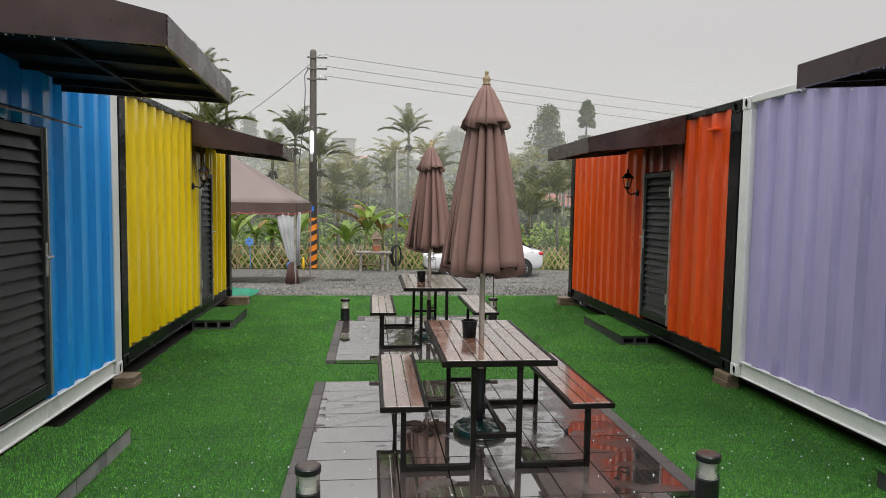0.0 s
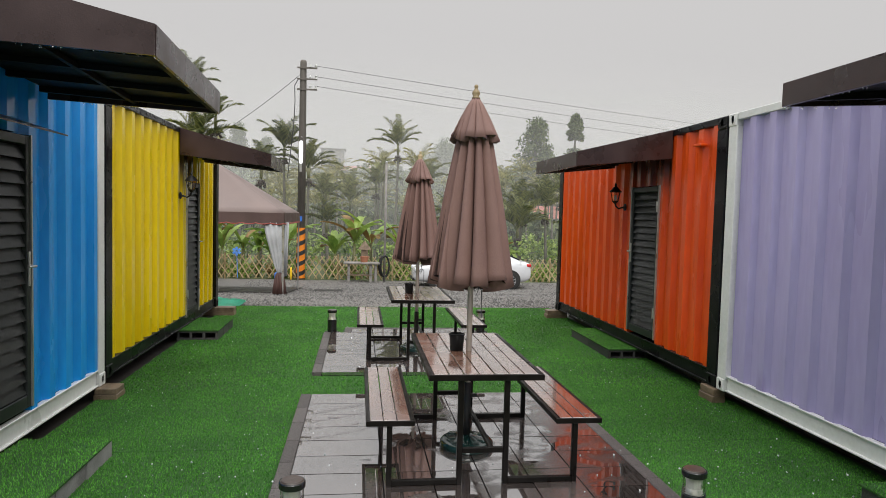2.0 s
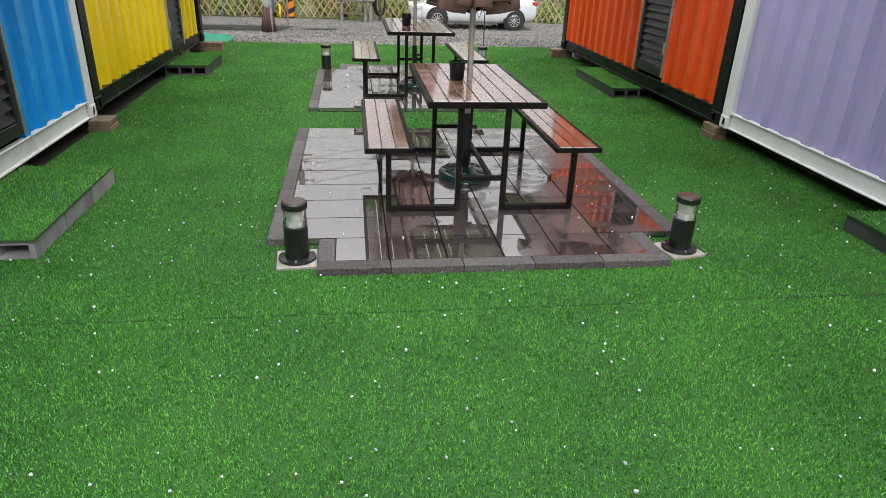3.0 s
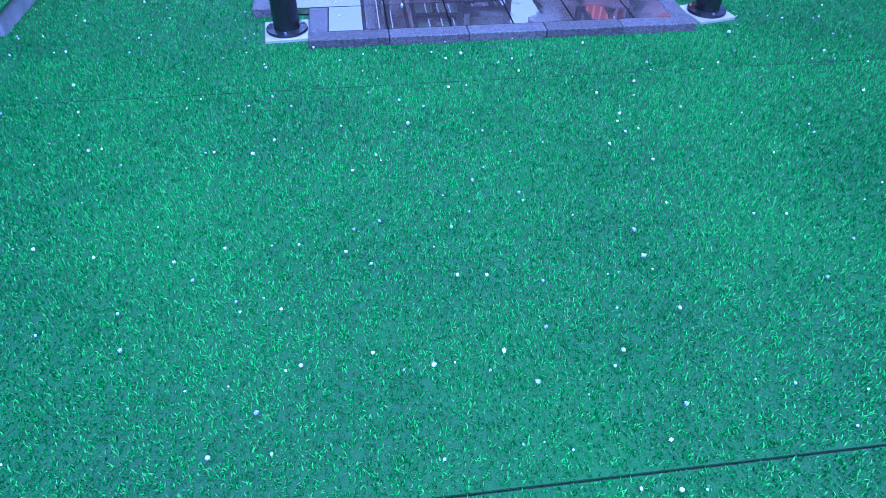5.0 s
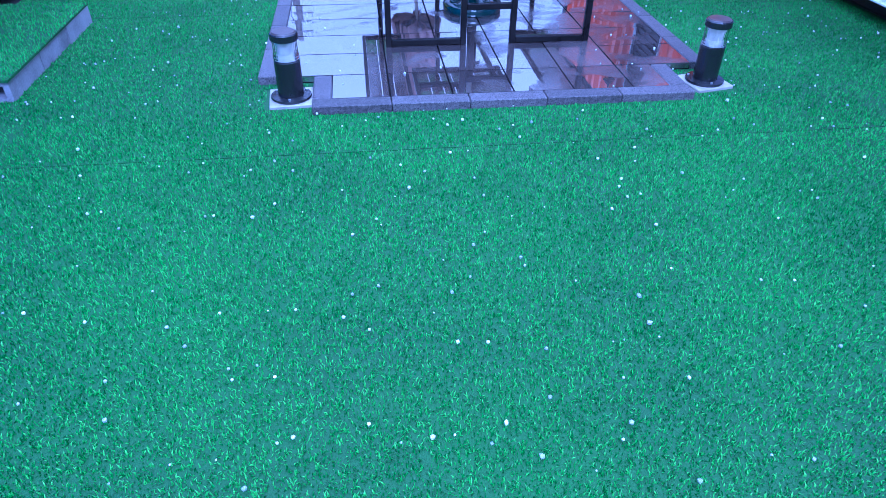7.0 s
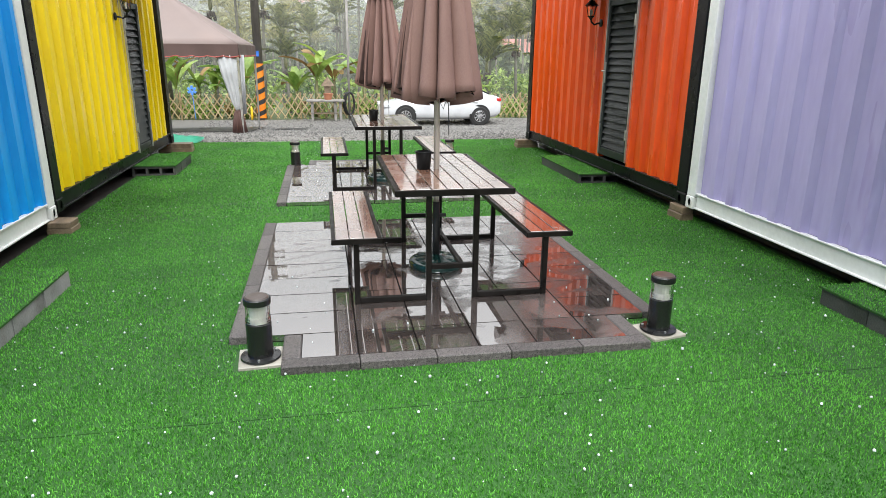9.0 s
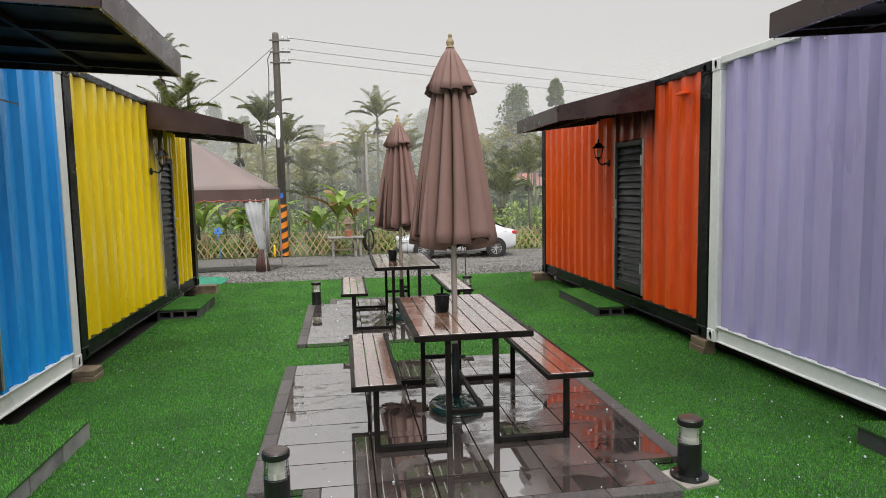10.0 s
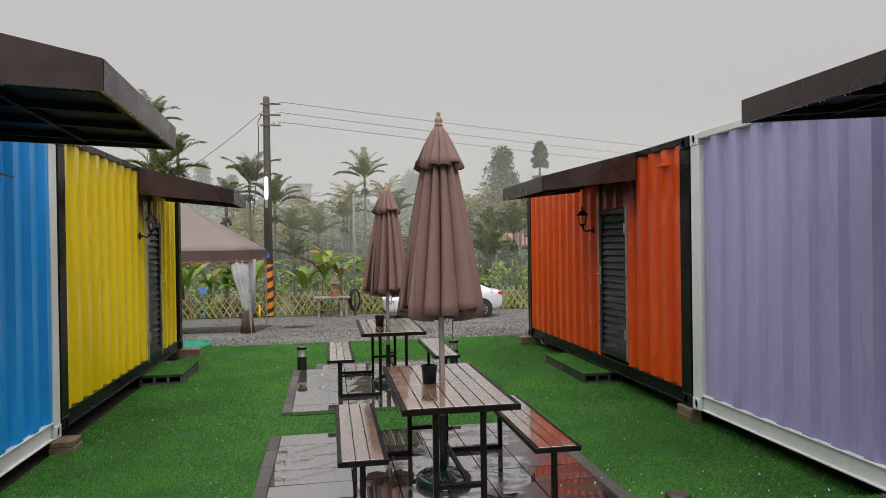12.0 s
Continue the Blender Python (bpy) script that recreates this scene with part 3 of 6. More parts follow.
blades("turf_pile", -1.9, 2.2, 0.55, 3.45, 0.004, 17500, 0.0155, 0.0041, 1)
blades("turf_pile", -2.67, 3.2, 3.45, 6.6, 0.004, 13500, 0.0140, 0.0043, 2)
blades("turf_pile", -2.67, 3.2, 6.6, 12.2, 0.004, 6500, 0.014, 0.0078, 3)
blades("turf_pile", -2.67, -1.9, 1.5, 3.45, 0.004, 13000, 0.014, 0.0034, 4)
blades("turf_pile", 2.2, 3.2, 1.5, 3.45, 0.004, 13000, 0.014, 0.0034, 5)
blades("turf_pile", -2.67, -1.9, 0.55, 1.5, 0.004, 5600, 0.021, 0.0066, 6)
blades("turf_pile", 2.2, 3.2, 0.55, 1.5, 0.004, 5600, 0.021, 0.0066, 7)
blades("turf_pile", -2.67, 3.1, -2.98, 0.55, 0.004, 4000, 0.021, 0.0075, 8)


# ---- containers ----
def corrugated(bm, side, wx, y0, y1, z0, z1, pitch=0.278, depth=0.046):
    """A closed trapezoid-ribbed steel wall. Its outer ribs lie 12 mm behind the frame's face."""
    out, base = wx + side * 0.012, wx + side * (0.012 + depth)
    section, k = [], 0
    steps = ((0.0, 1), (0.086, 1), (0.130, 0), (0.234, 0))
    while True:
        done = False
        for dy, high in steps:
            yy = y0 + k * pitch + dy
            if yy >= y1:
                done = True
                break
            section.append((out if high else base, yy))
        if done:
            break
        k += 1
    section.append((section[-1][0], y1))
    section += [(wx + side * 0.09, y1), (wx + side * 0.09, y0)]
    return prism(section, z0, z1, "z", bm)


def louvre_door(c, side, wx, y0, y1, z0, z1, handle_far=True):
    fx = wx + side * 0.004
    frame_bm = bmesh.new()
    for a, b, lo, hi in ((y0, y0 + 0.05, z0, z1), (y1 - 0.05, y1, z0, z1), (y0 + 0.05, y1 - 0.05, z1 - 0.06, z1), (y0 + 0.05, y1 - 0.05, z0, z0 + 0.09)):
        box(frame_bm, fx, fx + side * 0.09, a, b, lo, hi, 0.004)
    door = part("door", frame_bm, M["louvre"], c, "dark grey louvred door, shut", world_space=True)
    edge = bmesh.new()
    for a, b in ((y0 - 0.018, y0), (y1, y1 + 0.018)):
        box(edge, wx - side * 0.006, wx + side * 0.07, a, b, z0, z1 + 0.01)
    part("door_trim", edge, M["alu"], door, "bare aluminium edge", world_space=True)
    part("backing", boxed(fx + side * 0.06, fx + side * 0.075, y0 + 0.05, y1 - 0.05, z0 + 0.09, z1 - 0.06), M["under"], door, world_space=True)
    n = 20
    step = (z1 - z0 - 0.17) / n
    for k in range(n):
        zc = z0 + 0.10 + step * (k + 0.5)
        s = [(fx + side * 0.008, zc - step * 0.50), (fx + side * 0.016, zc - step * 0.52), (fx + side * 0.050, zc + step * 0.46), (fx + side * 0.042, zc + step * 0.50)]
        part("slat", prism(s, y0 + 0.05, y1 - 0.05, "y"), M["louvre"], door, world_space=True)
    hy = y1 - 0.028 if handle_far else y0 + 0.028
    hb = boxed(fx - side * 0.012, fx, hy - 0.016, hy + 0.016, z0 + 0.86, z0 + 1.10, 0.003)
    tube([(fx - side * 0.012, hy, z0 + 1.0), (fx - side * 0.05, hy, z0 + 1.0), (fx - side * 0.05, hy + (-0.1 if handle_far else 0.1), z0 + 1.0)], 0.009, 8, hb)
    part("handle", hb, M["alu"], door, "brushed metal lever handle", world_space=True)
    gy = y0 + 0.02 if handle_far else y1 - 0.02
    for hz in (z0 + 0.25, z1 - 0.3):
        part("hinge", tube([(fx - side * 0.01, gy, hz), (fx - side * 0.01, gy, hz + 0.12)], 0.011, 8), M["alu"], door, world_space=True)


def container(side, wx, y0, y1, zb, zt, colour, trim, label, door=None, post=0.135):
    c = thing("shipping_container", (wx + side * 1.22, (y0 + y1) / 2, zb), label, "container", "shipping container cabins")
    wid = 2.44
    x_out, x_back = wx, wx + side * wid
    for yy, d in ((y0, 1), (y1, -1)):
        for xx, s in ((x_out, side), (x_back, -side)):
            part("corner_post", boxed(xx, xx + s * 0.17, yy, yy + d * post, zb + 0.118, zt - 0.118, 0.006), M[trim], c, world_space=True)
            for z in (zb, zt - 0.118):
                cb = boxed(xx - s * 0.006, xx + s * 0.172, yy - d * 0.004, yy + d * (post - 0.01), z, z + 0.118, 0.008)
                casting = part("corner_casting", cb, M[trim], c, world_space=True)
                ring = lathe([(0.034, -0.002), (0.034, 0.003), (0.028, 0.003), (0.028, -0.002)], 14)
                # flat dark disc in place of the open hole's shade
                hole = lathe([(0.028, -0.001), (0.0, -0.001)], 14)
                for b, mm in ((ring, trim), (hole, "under")):
                    mt = Matrix.Translation((xx - s * 0.007, yy + d * post * 0.5, z + 0.06)) @ Matrix.Rotation(radians(-90 * s), 4, "Y") @ Matrix.Diagonal((1.35, 0.85, 1, 1))
                    bmesh.ops.transform(b, matrix=mt, verts=b.verts)
                    part("lock_hole", b, M[mm], casting, world_space=True)
    for xx, s in ((x_out, side), (x_back, -side)):
        rb = boxed(xx + s * 0.026, xx + s * 0.05, y0 + post, y1 - post, zb + 0.022, zb + 0.143)
        box(rb, xx + s * 0.004, xx + s * 0.05, y0 + post, y1 - post, zb + 0.143, zb + 0.157, 0.003)
        box(rb, xx + s * 0.004, xx + s * 0.05, y0 + post, y1 - post, zb + 0.008, zb + 0.022, 0.003)
        box(rb, xx + s * 0.05, xx + s * 0.11, y0 + post, y1 - post, zb + 0.01, zb + 0.03)
        part("bottom_rail", rb, M[trim], c, world_space=True)
        part("top_rail", boxed(xx + s * 0.002, xx + s * 0.07, y0 + post, y1 - post, zt - 0.066, zt, 0.004), M[trim], c, world_space=True)
    zw0, zw1 = zb + 0.155, zt - 0.066
    if door:
        d0, d1, dz0, dz1 = door
        for a, b, lo, hi in ((y0 + post, d0 - 0.018, zw0, zw1), (d1 + 0.018, y1 - post, zw0, zw1), (d0 - 0.018, d1 + 0.018, dz1 + 0.012, zw1)):
            part("wall_panel", corrugated(bmesh.new(), side, wx, a, b, lo, hi), M[colour], c, world_space=True)
        louvre_door(c, side, wx, d0, d1, dz0, dz1)
    else:
        part("wall_panel", corrugated(bmesh.new(), side, wx, y0 + post, y1 - post, zw0, zw1), M[colour], c, world_space=True)
    part("back_panel", corrugated(bmesh.new(), -side, x_back, y0 + post, y1 - post, zw0, zw1), M[colour], c, world_space=True)
    for yy, d in ((y0, 1), (y1, -1)):
        part("end_panel", boxed(x_out + side * 0.17, x_back - side * 0.17, yy + d * 0.03, yy + d * 0.07, zb + 0.05, zt - 0.03), M[colour], c, world_space=True)
    part("roof_panel", boxed(x_out + side * 0.07, x_back - side * 0.07, y0 + 0.07, y1 - 0.07, zt - 0.05, zt - 0.012), M[trim], c, world_space=True)
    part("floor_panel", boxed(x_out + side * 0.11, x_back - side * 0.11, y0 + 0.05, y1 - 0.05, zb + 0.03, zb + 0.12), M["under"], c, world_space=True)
    return c


purple = container(1, RIGHT, -0.06, 6.035, 0.14, 2.74, "purple", "white", "lilac-painted corrugated shipping container with a white steel frame")
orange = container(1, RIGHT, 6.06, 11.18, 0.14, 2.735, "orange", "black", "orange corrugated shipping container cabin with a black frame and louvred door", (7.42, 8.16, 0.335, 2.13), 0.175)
blue = container(-1, LEFT, 0.44, 6.5, 0.108, 2.76, "blue", "white", "sky-blue corrugated shipping container cabin with white frame and louvred door", (4.36, 5.17, 0.30, 2.20))
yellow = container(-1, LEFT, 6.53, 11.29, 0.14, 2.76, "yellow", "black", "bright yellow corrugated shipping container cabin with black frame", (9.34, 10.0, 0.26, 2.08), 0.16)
vent = boxed(RIGHT - 0.05, RIGHT + 0.02, 6.44, 6.60, 2.49, 2.515, 0.004)
part("vent_hood", vent, M["orange"], orange, world_space=True)
part("drip_flap", prism([(LEFT + 0.005, 2.30), (LEFT + 0.36, 2.195), (LEFT + 0.36, 2.185), (LEFT + 0.005, 2.285)], 3.9, 4.9, "y"), M["awning"], blue, "thin dark drip flap over the door", world_space=True)
# added dark skirt: stands in for the shade in the gap below each row
for wx, s in ((RIGHT, 1), (LEFT, -1)):
    skirt = boxed(wx + s * 0.28, wx + s * 0.36, -0.2, 11.3, -0.02, 0.15)
    tagged(part("wall_footing", skirt, M["soil"], None), "added dark skirt that closes the shaded gap under the containers", "footing", "", "structure")


# ---- awnings ----
def awning(side, wx, reach, y0, y1, wall_top, front_top, front_bottom, wall_bottom, lean=0.0):
    a = thing("awning", (wx, (y0 + y1) / 2, wall_bottom), "dark brown sheet-metal awning over a cabin door, dripping with rain", "awning", "door awnings")
    fx = wx - side * reach
    t = 0.016
    roof = [(wx, wall_top), (fx, front_top), (fx, front_top - 0.02), (wx, wall_top - 0.02)]
    part("roof_sheet", prism(roof, y0 + t, y1 - t, "y"), M["awning"], a, world_space=True)
    for lo in (y0, y1 - t):
        end = [(wx - side * 0.002, wall_top + 0.004), (fx, front_top + 0.004), (fx, front_bottom), (wx - side * 0.002, wall_bottom)]
        part("end_fascia", prism(end, lo, lo + t, "y"), M["awning"], a, world_space=True)
    part("front_fascia", boxed(fx - side * 0.004, fx + side * t, y0 + t, y1 - t, front_bottom, front_top + 0.004), M["awning"], a, world_space=True)
    # near-black sheet, rafters and purlins carry the shade under the roof
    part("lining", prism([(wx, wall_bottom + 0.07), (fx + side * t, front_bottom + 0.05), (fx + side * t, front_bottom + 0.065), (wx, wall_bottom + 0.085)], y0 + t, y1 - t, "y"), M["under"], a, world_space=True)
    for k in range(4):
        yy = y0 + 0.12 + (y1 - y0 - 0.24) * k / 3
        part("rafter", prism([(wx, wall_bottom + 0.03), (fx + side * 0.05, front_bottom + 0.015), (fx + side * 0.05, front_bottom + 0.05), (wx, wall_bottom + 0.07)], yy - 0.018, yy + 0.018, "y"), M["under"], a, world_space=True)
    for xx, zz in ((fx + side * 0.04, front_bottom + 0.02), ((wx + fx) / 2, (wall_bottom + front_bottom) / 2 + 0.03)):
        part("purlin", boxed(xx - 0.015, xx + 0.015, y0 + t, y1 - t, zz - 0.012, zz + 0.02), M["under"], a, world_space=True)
    drops = bmesh.new()
    rr = random.Random(int(abs(fx) * 1000))
    for k in range(46):
        yy = rr.uniform(y0, y1)
        h = rr.uniform(0.006, 0.016)
        lathe([(0, 0), (0.0035, -h * 0.6), (0.003, -h * 0.9), (0, -h)], 6, (fx - side * 0.001, yy, front_bottom), drops)
    for k in range(60):
        u = rr.uniform(0.02, 0.98)
        h = rr.uniform(0.006, 0.016)
        lathe([(0, 0), (0.0035, -h * 0.6), (0.003, -h * 0.9), (0, -h)], 6, (wx + (fx - wx) * u, (y0 if k % 2 else y1) - (0.004 if k % 2 == 0 else -0.004), wall_bottom + (front_bottom - wall_bottom) * u), drops)
    tagged(part("rain_drops", drops, M["water"], a, "clear rain drops hanging from the edge", True, world_space=True), kind="stuff")
    a.rotation_euler = (lean, 0, 0)
    return a


awning(1, RIGHT, 1.09, 7.13, 8.77, 2.73, 2.455, 2.302, 2.42)
awning(-1, LEFT, 1.13, 8.97, 10.28, 2.745, 2.455, 2.298, 2.41)
awning(-1, LEFT, 1.215, 3.86, 5.44, 2.925, 2.643, 2.484, 2.535, -0.042)
awning(1, RIGHT, 1.09, 2.05, 3.69, 2.78, 2.51, 2.385, 2.45)


# ---- wall lanterns ----
def lantern(side, wx, y, z):
    a = thing("wall_lantern", (wx, y, z), "black carriage-style wall lantern with clear panes beside a door", "wall lamp", "wall lanterns")
    part("bracket", tube([(0, 0, -0.13), (-side * 0.05, 0, -0.135), (-side * 0.09, 0, -0.15), (-side * 0.13, 0, -0.12), (-side * 0.14, 0, -0.08)], [0.012, 0.011, 0.011, 0.011, 0.012], 8), M["black"], a)
    plate = lathe([(0.0, 0.0), (0.045, 0.0), (0.045, 0.012), (0.02, 0.022), (0, 0.022)], 16)
    bmesh.ops.transform(plate, matrix=Matrix.Translation((0, 0, -0.13)) @ Matrix.Rotation(radians(-90 * side), 4, "Y"), verts=plate.verts)
    part("wall_plate", plate, M["black"], a)
    c = (-side * 0.14, 0, 0)
    part("base_cup", lathe([(0, -0.09), (0.018, -0.085), (0.03, -0.07), (0.045, -0.06), (0.045, -0.05), (0, -0.05)], 6, c), M["black"], a)
    part("pane", lathe([(0.038, -0.05), (0.062, 0.06), (0.058, 0.06), (0.034, -0.05)], 6, c), M["lens"], a, "clear glass panes")
    for k in range(6):
        t = 2 * math.pi * k / 6
        part("glazing_bar", tube([(c[0] + 0.039 * math.cos(t), 0.039 * math.sin(t), -0.05), (c[0] + 0.064 * math.cos(t), 0.064 * math.sin(t), 0.062)], 0.004, 5), M["black"], a)
    part("hood", lathe([(0.082, 0.06), (0.078, 0.07), (0.05, 0.10), (0.03, 0.125), (0.012, 0.13), (0.012, 0.145), (0.016, 0.152), (0.004, 0.185), (0, 0.19)], 12, c), M["black"], a)
    part("bulb", lathe([(0, -0.05), (0.014, -0.045), (0.02, -0.01), (0.014, 0.02), (0, 0.028)], 10, c), M["frost"], a)
    return a


lantern(1, RIGHT, 8.36, 2.02)
lantern(-1, LEFT, 8.98, 2.02)


# ---- steps: hollow concrete blocks with a turf top ----
def hollow_block(xa, xb, a, b, h):
    """A concrete block with three cores running through it along y."""
    bm = bmesh.new()
    w = (xb - xa - 0.12) / 3
    xs = [xa, xa + 0.03, xa + 0.03 + w, xa + 0.06 + w, xa + 0.06 + 2 * w, xa + 0.09 + 2 * w, xb - 0.03, xb]
    zs = [0.0, 0.026, h - 0.026, h]
    v = {(i, j, k): bm.verts.new((x, y, z)) for i, x in enumerate(xs) for j, y in enumerate((a, b)) for k, z in enumerate(zs)}
    solid = {(i, k): not (k == 1 and i % 2 == 1) for i in range(7) for k in range(3)}
    for (i, k), full in solid.items():
        if not full:
            continue
        for j in (0, 1):
            bm.faces.new((v[i, j, k], v[i + 1, j, k], v[i + 1, j, k + 1], v[i, j, k + 1]))
        for ni, nk, e in ((i - 1, k, ((i, k), (i, k + 1))), (i + 1, k, ((i + 1, k), (i + 1, k + 1))), (i, k - 1, ((i, k), (i + 1, k))), (i, k + 1, ((i, k + 1), (i + 1, k + 1)))):
            if not solid.get((ni, nk), False):
                (pi, pk), (qi, qk) = e
                bm.faces.new((v[pi, 0, pk], v[qi, 0, qk], v[qi, 1, qk], v[pi, 1, pk]))
    return bm


def block_step(x0, x1, y0, y1, h, seed, mat):
    s = thing("door_step", ((x0 + x1) / 2, (y0 + y1) / 2, 0), "low door step of hollow concrete blocks topped with green turf", "step", "door steps")
    rr = random.Random(seed)
    n = max(int(round((y1 - y0) / 0.39)), 2)
    ly = (y1 - y0) / n
    for k in range(n):
        a, b = y0 + k * ly + 0.003, y0 + (k + 1) * ly - 0.003
        dx = rr.uniform(-0.012, 0.012)
        part("concrete_block", hollow_block(x0 + dx, x1 + dx, a, b, h), M[mat], s, world_space=True)
    part("turf_top", boxed(x0 - 0.012, x1 + 0.012, y0 - 0.015, y1 + 0.01, h, h + 0.012), M["turf"], s, "green turf offcut", world_space=True)
    blades("turf_pile", x0 - 0.015, x1 + 0.015, y0 - 0.02, y1 + 0.012, h + 0.01, 9000, 0.017, 0.0040, seed, False)


block_step(-2.62, -2.06, 3.72, 4.95, 0.115, 11, "block")
block_step(-2.72, -2.2, 9.06, 10.05, 0.125, 12, "block_dark")
block_step(2.71, 3.22, 7.9, 9.35, 0.115, 13, "block_dark")
block_step(2.75, 3.22, 2.75, 3.88, 0.115, 14, "block_dark")


def support(x, y, label, mats, lx=0.3, ly=0.16, h=0.14):
    s = thing("support_block", (x, y, 0), label, "block", "blocks under the containers")
    z = 0.0
    for k, (mname, hh) in enumerate(mats):
        part("timber" if mname == "timber" else "block", boxed(x - lx / 2 + 0.01 * k, x + lx / 2 - 0.006 * k, y - ly / 2, y + ly / 2 - 0.01 * k, z, z + hh - 0.001, 0.006), M[mname], s, world_space=True)
        z += hh


support(-2.60, 6.43, "weathered wooden block under the container corner", (("timber", 0.054), ("timber", 0.053)), 0.20, 0.22)
support(-2.62, 11.2, "stacked timber offcuts under the container corner", (("timber", 0.07), ("timber", 0.069)), 0.5, 0.2)
support(3.05, 6.13, "wet timber block under the container corners", (("timber", 0.07), ("timber", 0.069)), 0.13, 0.26)
support(3.02, 11.1, "stacked timber offcuts under the far container corner", (("timber", 0.07), ("timber", 0.069)), 0.36, 0.2)
support(3.2, 0.1, "concrete block under the lilac container", (("block", 0.139),))
support(-2.8, 0.6, "concrete block under the blue container", (("block", 0.107),))


# ---- picnic tables ----
def picnic_table(at):
    t = thing("picnic_table", at, "wet brown slatted picnic table with attached benches on black steel", "picnic table", "picnic tables")
    L, G = 1.40, 0.0462
    # frame of the top, its planks, the benches and the looped legs; x is across, y along, both from the near left corner
    for x0, x1, y0, y1 in ((0, 0.73, 0, 0.03), (0, 0.73, L - 0.03, L), (0, 0.03, 0.03, L - 0.03), (0.70, 0.73, 0.03, L - 0.03)):
        part("top_frame", boxed(x0, x1, y0, y1, 0.712, 0.75, 0.003), M["steel"], t)
    for k in range(7):
        a = 0.032 + k * 0.0953
        part("plank", boxed(a, a + 0.087, 0.012, L - 0.012, 0.73, 0.7535, 0.0015), M["plank"], t)
    for k in range(2):
        part("cross_bar", boxed(0.03, 0.70, 0.32 + 0.72 * k, 0.36 + 0.72 * k, 0.70, 0.729), M["steel"], t)
    for bx in (-0.38, 0.815):
        for x0, x1, y0, y1 in ((bx, bx + 0.30, 0, 0.025), (bx, bx + 0.30, L - 0.025, L), (bx, bx + 0.025, 0.025, L - 0.025), (bx + 0.275, bx + 0.30, 0.025, L - 0.025)):
            part("bench_frame", boxed(x0, x1, y0, y1, 0.434, 0.467, 0.003), M["steel"], t)
        for k in range(3):
            a = bx + 0.027 + k * 0.083
            part("bench_plank", boxed(a, a + 0.077, 0.01, L - 0.01, 0.449, 0.4705, 0.0015), M["plank"], t)
    w = 0.034
    for y in (0.03, L - 0.03 - w):
        for xl, h in ((-0.25, 0.436), (0.19, 0.714), (0.485, 0.714), (0.935, 0.436)):
            part("leg", boxed(xl, xl + w, y, y + w, G, h, 0.003), M["steel"], t)
        for x0, x1 in ((-0.216, 0.19), (0.519, 0.935)):
            part("foot_bar", boxed(x0, x1, y + 0.001, y + w - 0.001, G + 0.003, G + 0.036, 0.003), M["steel"], t)
        part("stretcher", boxed(0.224, 0.485, y + 0.002, y + w - 0.002, 0.245, 0.278, 0.003), M["steel"], t)
    beam = boxed(0.40, 0.43, 0.06, L - 0.06, 0.25, 0.276, 0.003)
    part("long_beam", beam, M["steel"], t)
    return t


TABLE = picnic_table((0.06, 4.19, 0.0))
copy_thing(TABLE, pose(-0.005, 7.62, 0.0))


